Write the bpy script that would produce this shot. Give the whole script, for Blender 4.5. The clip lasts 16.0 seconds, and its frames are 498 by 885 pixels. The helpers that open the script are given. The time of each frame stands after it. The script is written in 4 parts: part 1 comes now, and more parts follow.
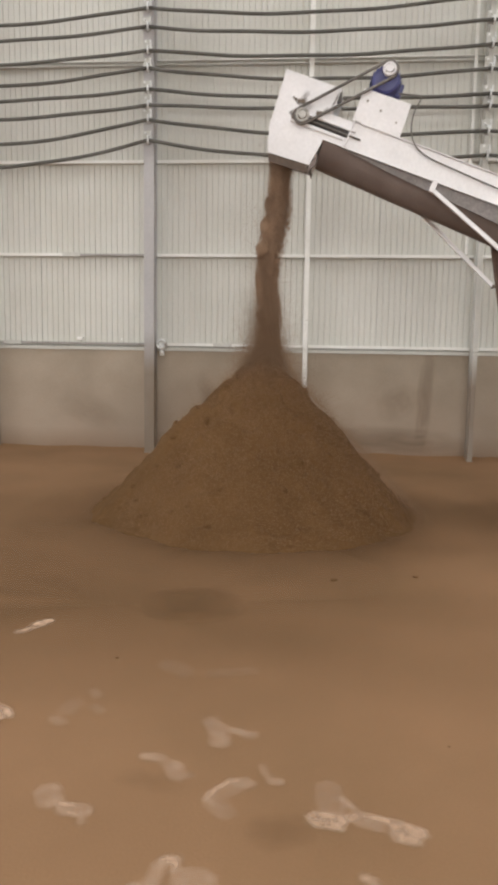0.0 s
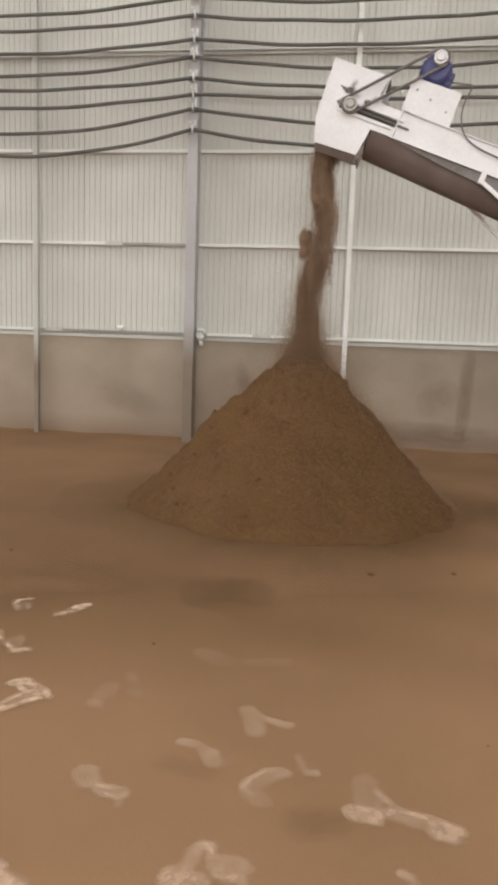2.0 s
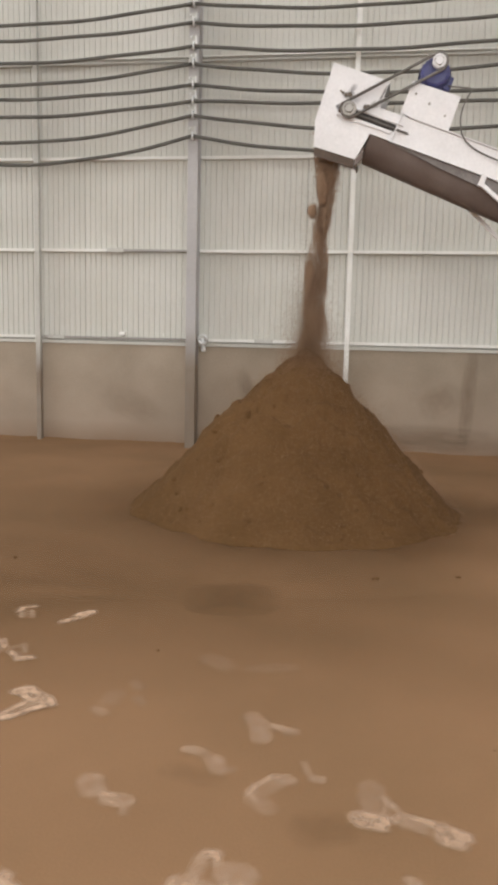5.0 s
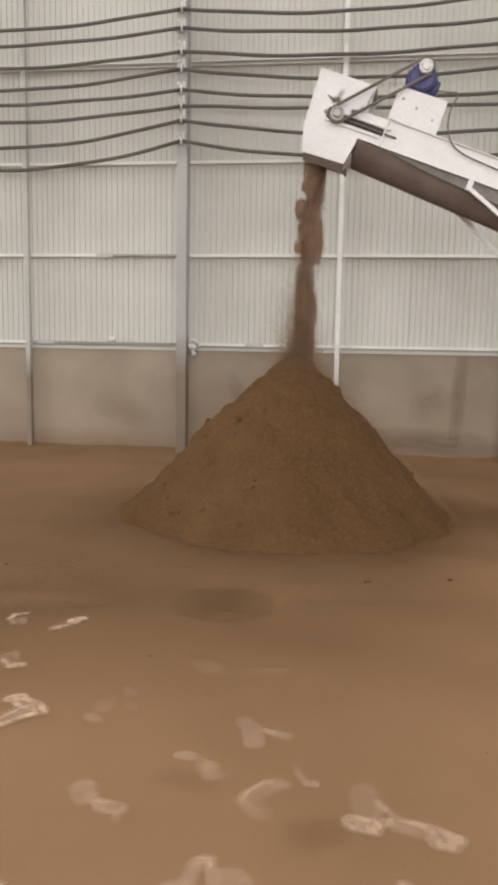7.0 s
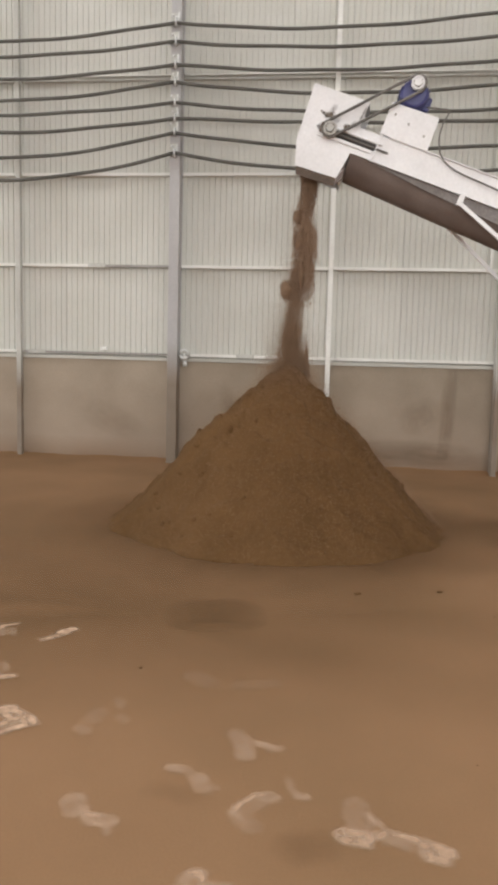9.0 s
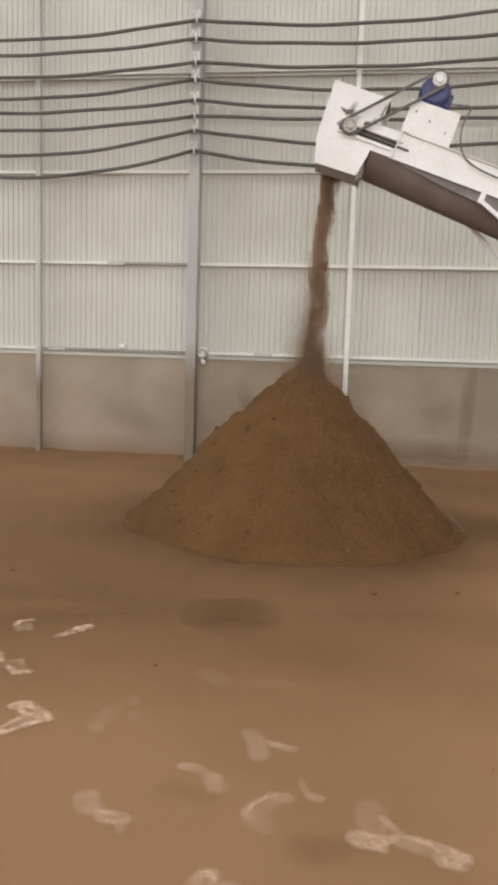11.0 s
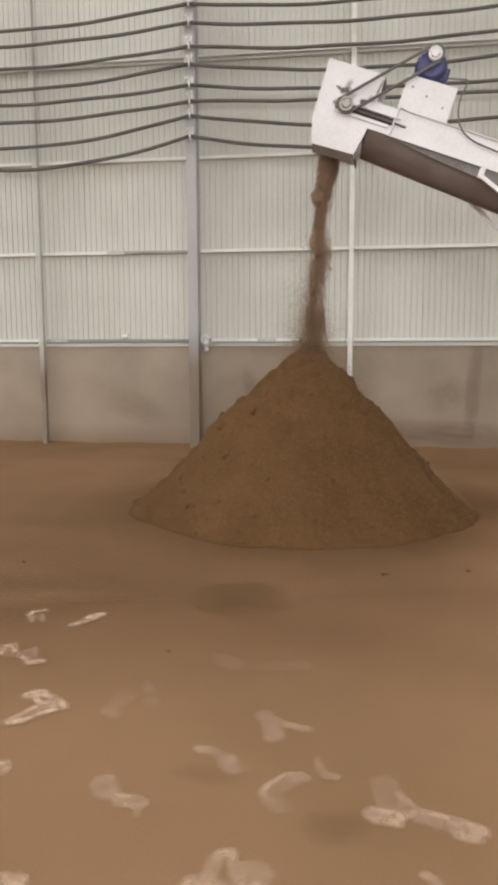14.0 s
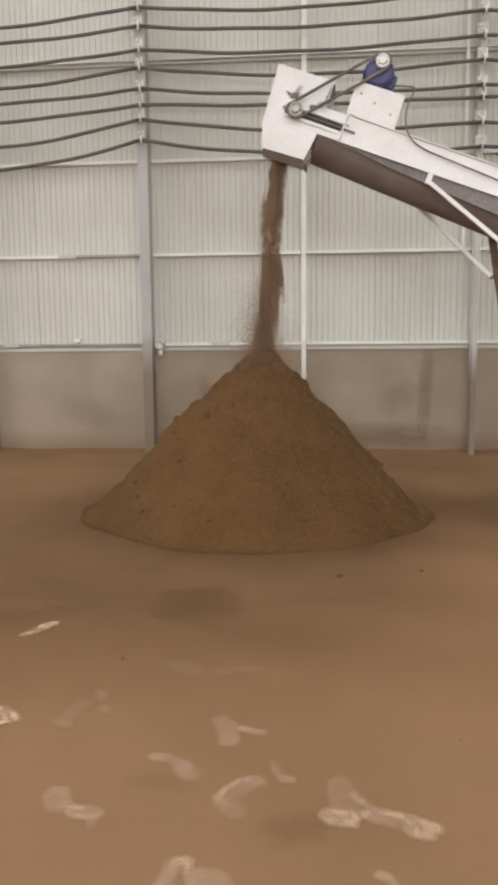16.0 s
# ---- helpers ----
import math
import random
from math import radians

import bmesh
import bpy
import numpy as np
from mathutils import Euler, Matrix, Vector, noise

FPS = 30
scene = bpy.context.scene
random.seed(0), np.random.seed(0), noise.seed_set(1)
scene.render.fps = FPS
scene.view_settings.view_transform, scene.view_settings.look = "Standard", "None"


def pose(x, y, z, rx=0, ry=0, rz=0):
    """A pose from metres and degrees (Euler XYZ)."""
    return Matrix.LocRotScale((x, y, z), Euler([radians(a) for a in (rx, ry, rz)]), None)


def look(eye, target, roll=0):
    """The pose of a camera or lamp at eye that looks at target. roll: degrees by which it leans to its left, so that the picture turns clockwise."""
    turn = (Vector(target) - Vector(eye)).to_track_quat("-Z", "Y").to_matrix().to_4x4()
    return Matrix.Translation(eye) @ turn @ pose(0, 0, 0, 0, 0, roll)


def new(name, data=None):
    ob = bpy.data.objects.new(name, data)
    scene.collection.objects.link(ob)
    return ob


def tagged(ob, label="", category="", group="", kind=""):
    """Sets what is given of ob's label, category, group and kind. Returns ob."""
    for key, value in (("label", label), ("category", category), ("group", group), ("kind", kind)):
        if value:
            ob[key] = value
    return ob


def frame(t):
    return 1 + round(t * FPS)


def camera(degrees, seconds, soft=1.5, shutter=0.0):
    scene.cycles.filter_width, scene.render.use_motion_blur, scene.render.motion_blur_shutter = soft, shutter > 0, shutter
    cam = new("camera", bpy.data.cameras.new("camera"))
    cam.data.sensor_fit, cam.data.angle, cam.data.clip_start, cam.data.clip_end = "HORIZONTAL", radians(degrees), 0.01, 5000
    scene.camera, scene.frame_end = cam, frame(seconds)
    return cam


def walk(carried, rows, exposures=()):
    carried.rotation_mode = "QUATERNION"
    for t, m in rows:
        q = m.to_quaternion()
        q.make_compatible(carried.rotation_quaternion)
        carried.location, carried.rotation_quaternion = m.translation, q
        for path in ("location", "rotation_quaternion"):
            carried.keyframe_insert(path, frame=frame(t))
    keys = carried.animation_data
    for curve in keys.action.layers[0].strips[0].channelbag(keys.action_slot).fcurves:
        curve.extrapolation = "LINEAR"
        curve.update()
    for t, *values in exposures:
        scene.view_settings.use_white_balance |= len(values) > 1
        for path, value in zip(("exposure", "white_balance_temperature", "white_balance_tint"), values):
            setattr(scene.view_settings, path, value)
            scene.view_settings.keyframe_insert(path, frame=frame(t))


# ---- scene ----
cam = camera(36.7, 16.0, soft=3.8, shutter=0.3)
PATH = [
    (0, (0.225, 0.236, 1.999), (0.053, 2.213, 1.746), 0.9),
    (0.5, (0.218, 0.245, 1.994), (0.035, 2.22, 1.743), 0.9),
    (1, (0.216, 0.24, 1.997), (0.018, 2.214, 1.744), 1.0),
    (1.5, (0.22, 0.242, 1.996), (-0.005, 2.212, 1.733), 1.4),
    (2, (0.178, 0.249, 1.978), (-0.084, 2.213, 1.703), 2.0),
    (2.5, (0.14, 0.256, 1.983), (-0.152, 2.213, 1.696), 2.5),
    (3, (0.158, 0.264, 1.972), (-0.154, 2.218, 1.678), 2.6),
    (3.5, (0.162, 0.262, 1.973), (-0.151, 2.215, 1.681), 2.5),
    (4, (0.165, 0.254, 1.977), (-0.136, 2.211, 1.695), 2.2),
    (6.5, (0.205, 0.259, 1.982), (-0.043, 2.228, 1.732), 0.7),
    (7, (0.189, 0.252, 1.987), (-0.06, 2.22, 1.735), 1.0),
    (7.5, (0.181, 0.25, 1.984), (-0.066, 2.219, 1.733), 1.2),
    (8, (0.169, 0.243, 1.987), (-0.072, 2.214, 1.742), 1.4),
    (8.5, (0.157, 0.235, 1.991), (-0.073, 2.208, 1.756), 1.6),
    (9, (0.17, 0.237, 1.993), (-0.052, 2.212, 1.77), 1.5),
    (11.5, (0.178, 0.258, 1.996), (-0.107, 2.224, 1.764), 1.7),
    (12, (0.168, 0.256, 1.991), (-0.128, 2.22, 1.757), 1.5),
    (12.5, (0.166, 0.255, 1.986), (-0.135, 2.218, 1.747), 1.4),
    (13, (0.185, 0.256, 1.982), (-0.12, 2.217, 1.735), 0.9),
    (13.5, (0.18, 0.257, 1.98), (-0.12, 2.218, 1.723), 0.4),
    (14, (0.188, 0.265, 1.972), (-0.099, 2.226, 1.708), -0.2),
    (14.5, (0.222, 0.266, 1.954), (-0.045, 2.229, 1.686), -0.6),
    (15, (0.224, 0.263, 1.967), (-0.024, 2.23, 1.699), -0.8),
    (15.5, (0.215, 0.268, 1.964), (-0.005, 2.239, 1.701), -0.7),
    (16, (0.212, 0.275, 1.969), (0.039, 2.252, 1.715), -0.5),
]
walk(cam, [(t, look(eye, target, roll)) for t, eye, target, roll in PATH])

# ---- world and light ----
world = bpy.data.worlds.new("sky")
scene.world = world
world.use_nodes = True
wn = world.node_tree.nodes
sky = wn.new("ShaderNodeTexSky")
sky.sky_type, sky.sun_disc = "NISHITA", False
sky.sun_elevation, sky.sun_rotation = radians(50), radians(200)
wn["Background"].inputs["Strength"].default_value = 0.12
world.node_tree.links.new(sky.outputs[0], wn["Background"].inputs["Color"])
scene.view_settings.exposure = -0.25

ROOF = 10.6
X0, X1, Y0, Y1 = -26.0, 24.0, -20.0, 14.34
SKYLIGHTS = [(-15.0, 1.6, 820), (-8.0, 1.6, 1150), (-1.0, 1.4, 2150), (5.0, 0.6, 380), (11.4, 1.1, 970)]


def area_lamp(name, m, sx, sy, watts, colour=(1, 1, 1)):
    data = bpy.data.lights.new(name, "AREA")
    data.shape, data.size, data.size_y, data.energy, data.color = "RECTANGLE", sx, sy, watts, colour
    ob = new(name, data)
    ob.matrix_world = m
    return ob


for yc, wd, watts in SKYLIGHTS:
    area_lamp("skylight_daylight", pose((X0 + X1) / 2, yc, ROOF + 0.12), X1 - X0 - 1, wd, watts * wd, (1.0, 0.99, 0.985))
area_lamp("door_daylight", look((4, Y0 - 0.1, 3.6), (4, 0, 3.2)), 18, 7, 2900, (1.0, 0.99, 0.985))
area_lamp("gable_daylight", look((X0 - 0.1, 6.0, 4.6), (0, 6.0, 4.0)), 12, 8, 2100, (0.96, 0.985, 1.0))


# ---- materials ----
def material(name, colour, rough=0.7, metal=0.0, second=None, scale=1.5, fine=40.0, bump=0.2, fine_mix=0.25, per_object=0.0, detail=6.0, gloss=0.5):
    """A surface with large stains and a fine grain, in metres of the world."""
    m = bpy.data.materials.new(name)
    m.use_nodes = True
    nt = m.node_tree
    b = nt.nodes["Principled BSDF"]
    geo = nt.nodes.new("ShaderNodeNewGeometry")
    n1 = nt.nodes.new("ShaderNodeTexNoise")
    n1.inputs["Scale"].default_value, n1.inputs["Detail"].default_value = scale, detail
    n2 = nt.nodes.new("ShaderNodeTexNoise")
    n2.inputs["Scale"].default_value, n2.inputs["Detail"].default_value = fine, 4.0
    for n in (n1, n2):
        nt.links.new(geo.outputs["Position"], n.inputs["Vector"])
    second = second or tuple(c * 0.72 for c in colour)
    ramp = nt.nodes.new("ShaderNodeMapRange")
    ramp.inputs["From Min"].default_value, ramp.inputs["From Max"].default_value = 0.36, 0.66
    nt.links.new(n1.outputs["Fac"], ramp.inputs["Value"])
    mix = nt.nodes.new("ShaderNodeMix")
    mix.data_type = "RGBA"
    mix.inputs["A"].default_value, mix.inputs["B"].default_value = (*colour, 1), (*second, 1)
    nt.links.new(ramp.outputs["Result"], mix.inputs["Factor"])
    grain = nt.nodes.new("ShaderNodeMapRange")
    grain.inputs["From Min"].default_value, grain.inputs["From Max"].default_value = 0.25, 0.75
    grain.inputs["To Min"].default_value, grain.inputs["To Max"].default_value = 1 - fine_mix, 1 + fine_mix
    nt.links.new(n2.outputs["Fac"], grain.inputs["Value"])
    val = nt.nodes.new("ShaderNodeHueSaturation")
    nt.links.new(mix.outputs["Result"], val.inputs["Color"])
    if per_object:
        info = nt.nodes.new("ShaderNodeObjectInfo")
        var = nt.nodes.new("ShaderNodeMapRange")
        var.inputs["To Min"].default_value, var.inputs["To Max"].default_value = 1 - per_object, 1 + per_object
        nt.links.new(info.outputs["Random"], var.inputs["Value"])
        mul = nt.nodes.new("ShaderNodeMath")
        mul.operation = "MULTIPLY"
        nt.links.new(var.outputs["Result"], mul.inputs[0])
        nt.links.new(grain.outputs["Result"], mul.inputs[1])
        nt.links.new(mul.outputs[0], val.inputs["Value"])
    else:
        nt.links.new(grain.outputs["Result"], val.inputs["Value"])
    nt.links.new(val.outputs["Color"], b.inputs["Base Color"])
    b.inputs["Specular IOR Level"].default_value = gloss
    b.inputs["Roughness"].default_value, b.inputs["Metallic"].default_value = rough, metal
    if bump:
        bp = nt.nodes.new("ShaderNodeBump")
        bp.inputs["Strength"].default_value, bp.inputs["Distance"].default_value = bump, 0.01
        nt.links.new(n2.outputs["Fac"], bp.inputs["Height"])
        nt.links.new(bp.outputs["Normal"], b.inputs["Normal"])
    return m


def dusty(m, colour, low, high, most=0.8):
    """Brown dust that has settled on a wall: thickest at the height low, none from the height high on, broken up by noise."""
    nt = m.node_tree
    b = nt.nodes["Principled BSDF"]
    old = b.inputs["Base Color"].links[0].from_socket
    geo = nt.nodes.new("ShaderNodeNewGeometry")
    sep = nt.nodes.new("ShaderNodeSeparateXYZ")
    nt.links.new(geo.outputs["Position"], sep.inputs[0])
    n = nt.nodes.new("ShaderNodeTexNoise")
    n.inputs["Scale"].default_value, n.inputs["Detail"].default_value = 1.1, 5.0
    nt.links.new(geo.outputs["Position"], n.inputs["Vector"])
    fall = nt.nodes.new("ShaderNodeMapRange")
    fall.inputs["From Min"].default_value, fall.inputs["From Max"].default_value = high, low
    fall.inputs["To Max"].default_value = most
    nt.links.new(sep.outputs["Z"], fall.inputs["Value"])
    add = nt.nodes.new("ShaderNodeMath")
    add.operation, add.use_clamp = "MULTIPLY_ADD", True
    nt.links.new(n.outputs["Fac"], add.inputs[0])
    nt.links.new(fall.outputs["Result"], add.inputs[1])
    half = nt.nodes.new("ShaderNodeMath")
    half.operation = "MULTIPLY"
    half.inputs[1].default_value = 0.5
    nt.links.new(fall.outputs["Result"], half.inputs[0])
    nt.links.new(half.outputs[0], add.inputs[2])
    mix = nt.nodes.new("ShaderNodeMix")
    mix.data_type = "RGBA"
    nt.links.new(old, mix.inputs["A"])
    mix.inputs["B"].default_value = (*colour, 1)
    nt.links.new(add.outputs[0], mix.inputs["Factor"])
    nt.links.new(mix.outputs["Result"], b.inputs["Base Color"])
    return m


M_floor = material("dusty concrete floor", (0.256, 0.148, 0.079), 0.8, 0, (0.202, 0.119, 0.062), 0.45, 70, 0.12, 0.03, gloss=0.08)
M_clad = material("cream painted steel sheet", (0.60, 0.59, 0.54), 0.5, 0, (0.55, 0.54, 0.485), 0.8, 20, 0.03, 0.03, 0.04)
M_backing = material("grey steel backing", (0.45, 0.44, 0.4), 0.6)
M_dado = dusty(material("stained concrete", (0.372, 0.304, 0.232), 0.85, 0, (0.282, 0.228, 0.170), 0.9, 30, 0.2, 0.06), (0.345, 0.255, 0.188), 0.0, 1.7, 0.6)
dusty(M_dado, (0.20, 0.125, 0.075), -0.05, 0.42, 0.8)
M_white = material("white painted steel", (0.82, 0.81, 0.77), 0.4, 0, (0.72, 0.70, 0.65), 1.2, 25, 0.05, 0.06)
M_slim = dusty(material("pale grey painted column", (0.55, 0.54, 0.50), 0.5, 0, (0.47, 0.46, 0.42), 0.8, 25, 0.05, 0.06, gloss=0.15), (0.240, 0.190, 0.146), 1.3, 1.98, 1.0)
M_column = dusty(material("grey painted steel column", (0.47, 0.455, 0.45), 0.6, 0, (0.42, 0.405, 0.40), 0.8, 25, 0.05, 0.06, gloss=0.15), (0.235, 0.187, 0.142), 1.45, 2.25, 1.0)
M_post = dusty(material("white painted post", (0.82, 0.81, 0.77), 0.45, 0, (0.74, 0.72, 0.67), 1.2, 25, 0.05, 0.06), (0.20, 0.165, 0.13), 0.2, 1.9, 0.9)
M_splice = material("weathered zinc plate", (0.56, 0.55, 0.51), 0.5, 0, (0.47, 0.46, 0.42), 5, 40, 0.05, 0.08)
M_shade_rail = material("grey steel rail with painted shade", (0.36, 0.34, 0.315), 0.6, 0, (0.28, 0.26, 0.235), 2.5, 40, 0.05, 0.1)
M_galv = material("galvanised steel", (0.80, 0.80, 0.78), 0.4, 0.0, None, 4, 40, 0.05, 0.1)
M_cable = material("black rubber hose", (0.105, 0.098, 0.084), 0.6, 0, (0.075, 0.07, 0.06), 3, 40, 0.1, 0.15)
M_machine = material("white painted machine steel", (0.78, 0.765, 0.77), 0.4, 0, (0.71, 0.695, 0.695), 2.2, 30, 0.04, 0.05)
M_pan = material("dark dusty steel pan", (0.160, 0.122, 0.106), 0.6, 0, (0.125, 0.092, 0.077), 2.5, 40, 0.05, 0.08)
M_rail = material("dark grey dusty steel", (0.20, 0.18, 0.172), 0.6, 0, (0.15, 0.13, 0.12), 3)
M_hood_shade = material("brown shade inside the hood", (0.11, 0.078, 0.058), 0.8)
M_dark = material("dark rubber", (0.05, 0.042, 0.036), 0.7)
M_rust_shade = material("rusty steel and leg shade", (0.16, 0.10, 0.07), 0.8, 0, (0.09, 0.055, 0.04), 6)
M_grime = material("oily grime", (0.10, 0.075, 0.055), 0.6, 0, (0.2, 0.16, 0.12), 12, 60)
M_blue = material("dark blue motor paint", (0.066, 0.070, 0.205), 0.4, 0, (0.05, 0.052, 0.15), 6, 40, 0.05, 0.12)
M_sheave = material("grey cast iron", (0.42, 0.40, 0.37), 0.5, 0.3, (0.3, 0.28, 0.25), 9)
M_vbelt = material("grey rubber belt", (0.17, 0.155, 0.14), 0.7)
M_soil = material("damp brown soil", (0.121, 0.065, 0.0268), 0.95, 0, (0.096, 0.0515, 0.0206), 1.4, 26, 0.5, 0.10, gloss=0.08)
M_crumb = material("fine dry soil", (0.29, 0.188, 0.120), 0.95, 0, (0.245, 0.155, 0.098), 5, 40, 0.0, 0.1, 0.08)
M_fall = material("loose brown soil", (0.215, 0.136, 0.084), 0.95, 0, (0.165, 0.102, 0.062), 5, 40, 0.8, 0.2, 0.10)
M_haze = material("airborne soil dust", (0.26, 0.168, 0.105), 1.0, 0, (0.23, 0.148, 0.092), 3, 40, 0.0, 0.1, gloss=0.0)
M_roof = material("roof sheet", (0.6, 0.6, 0.57), 0.6)
M_paint = material("small white plastic", (0.88, 0.88, 0.85), 0.4)


# ---- mesh helpers ----
def part(name, bm, mat, parent=None, label=""):
    me = bpy.data.meshes.new(name)
    bmesh.ops.recalc_face_normals(bm, faces=bm.faces)
    bm.to_mesh(me)
    bm.free()
    me.materials.append(mat)
    ob = new(name, me)
    ob.parent = parent
    if label:
        ob["label"] = label
    return ob


def smooth(ob):
    for p in ob.data.polygons:
        p.use_smooth = True
    return ob


def add_box(bm, a, b, bevel=0.0):
    v = [bm.verts.new((x, y, z)) for x in (a[0], b[0]) for y in (a[1], b[1]) for z in (a[2], b[2])]
    fs = [bm.faces.new([v[i] for i in q]) for q in ((0, 1, 3, 2), (4, 6, 7, 5), (0, 4, 5, 1), (2, 3, 7, 6), (0, 2, 6, 4), (1, 5, 7, 3))]
    if bevel:
        es = {e for f in fs for e in f.edges}
        bmesh.ops.bevel(bm, geom=list(es), offset=bevel, segments=1, affect="EDGES")
    return bm


def box(a, b, bevel=0.0):
    return add_box(bmesh.new(), a, b, bevel)


def add_prism(bm, pts, y0, y1):
    """A polygon of (x, z) points given thickness from y0 to y1."""
    f = [bm.verts.new((x, y0, z)) for x, z in pts]
    g = [bm.verts.new((x, y1, z)) for x, z in pts]
    bm.faces.new(f)
    bm.faces.new(g[::-1])
    for i in range(len(pts)):
        j = (i + 1) % len(pts)
        bm.faces.new((f[i], g[i], g[j], f[j]))
    return bm


def prism(pts, y0, y1):
    return add_prism(bmesh.new(), pts, y0, y1)


def add_tube(bm, pts, r, seg=8):
    """A round bar along the points."""
    pts = [Vector(p) for p in pts]
    rings = []
    for i, p in enumerate(pts):
        d = (pts[min(i + 1, len(pts) - 1)] - pts[max(i - 1, 0)]).normalized()
        s = d.cross(Vector((0, 0, 1)) if abs(d.z) < 0.95 else Vector((1, 0, 0))).normalized()
        q = s.cross(d)
        rings.append([bm.verts.new(p + r * (math.cos(a) * s + math.sin(a) * q)) for a in (2 * math.pi * k / seg for k in range(seg))])
    for a, b in zip(rings, rings[1:]):
        for k in range(seg):
            bm.faces.new((a[k], a[(k + 1) % seg], b[(k + 1) % seg], b[k]))
    bm.faces.new(rings[0])
    bm.faces.new(rings[-1][::-1])
    return bm


def tube(pts, r, seg=8):
    return add_tube(bmesh.new(), pts, r, seg)


def add_bar(bm, a, b, w, h):
    """A square bar from a to b."""
    a, b = Vector(a), Vector(b)
    d = (b - a).normalized()
    s = d.cross(Vector((0, 1, 0)) if abs(d.y) < 0.9 else Vector((0, 0, 1))).normalized()
    q = s.cross(d)
    ring = [[bm.verts.new(p + i * s * w / 2 + j * q * h / 2) for i, j in ((-1, -1), (1, -1), (1, 1), (-1, 1))] for p in (a, b)]
    for k in range(4):
        bm.faces.new((ring[0][k], ring[0][(k + 1) % 4], ring[1][(k + 1) % 4], ring[1][k]))
    bm.faces.new(ring[0])
    bm.faces.new(ring[1][::-1])
    return bm


def turned(profile, seg=28):
    """A solid of revolution round the y axis from (radius, y) pairs."""
    bm = bmesh.new()
    rings = [[bm.verts.new((r * math.cos(2 * math.pi * k / seg), y, r * math.sin(2 * math.pi * k / seg))) for k in range(seg)] for r, y in profile]
    for a, b in zip(rings, rings[1:]):
        for k in range(seg):
            bm.faces.new((a[k], a[(k + 1) % seg], b[(k + 1) % seg], b[k]))
    bm.faces.new(rings[0])
    bm.faces.new(rings[-1][::-1])
    return bm


def structure(ob, label, category):
    return tagged(ob, label, category, kind="structure")


# ---- hall ----
def build_floor():
    bm = bmesh.new()
    nx, ny = 100, 70
    grid = [[bm.verts.new((X0 + (X1 - X0) * i / nx, Y0 + (Y1 + 0.3 - Y0) * j / ny, 0)) for i in range(nx + 1)] for j in range(ny + 1)]
    for j in range(ny):
        for i in range(nx):
            bm.faces.new((grid[j][i], grid[j][i + 1], grid[j + 1][i + 1], grid[j + 1][i]))
    structure(part("floor", bm, M_floor), "concrete hall floor covered in brown soil dust", "floor")


build_floor()
DADO = 1.9
RIB = 0.105
north = structure(part("wall_north", box((X0, 14.40, 0), (X1, 14.60, ROOF)), M_backing), "long hall wall of cream ribbed steel above stained concrete", "wall")


def dado_panel(x0, x1):
    part("dado_panel", box((x0, 14.30, 0), (x1, 14.396, DADO), 0.004), M_dado, north, "stained grey concrete")
    part("cap_flashing", box((x0, 14.275, DADO + 0.002), (x1, 14.34, DADO + 0.065), 0.003), M_clad, north, "pale metal flashing")


BAYS = [-26, -20.98, -17.98, -14.98, -11.98, -8.98, -5.88, -2.84, 0.02, 3.06, 6.02, 9.02, 12.02, 15.02, 18.02, 24]
for a, b in zip(BAYS, BAYS[1:]):
    dado_panel(a + 0.006, b - 0.006)


def build_cladding():
    """Ribbed sheets, ten ribs each, side by side."""
    bm = bmesh.new()
    n = 10
    prof = []
    for k in range(n):
        x = k * RIB
        prof += [(x, 0.0), (x + 0.014, 0.0), (x + 0.022, 0.014), (x + 0.097, 0.014)]
    prof.append((n * RIB - 0.002, 0.0))
    z0, z1 = DADO + 0.07, ROOF
    low = [bm.verts.new((x, -y, z0)) for x, y in prof]
    top = [bm.verts.new((x, -y, z1)) for x, y in prof]
    for i in range(len(prof) - 1):
        bm.faces.new((low[i], low[i + 1], top[i + 1], top[i]))
    first = part("cladding_sheet", bm, M_clad, north)
    first.location = (X0, 14.36, 0)
    x = X0 + n * RIB
    while x + n * RIB < X1:
        ob = first.copy()
        scene.collection.objects.link(ob)
        ob.location = (x, 14.36 - (0.004 if round((x - X0) / (n * RIB)) % 2 else 0), 0)
        x += n * RIB


build_cladding()

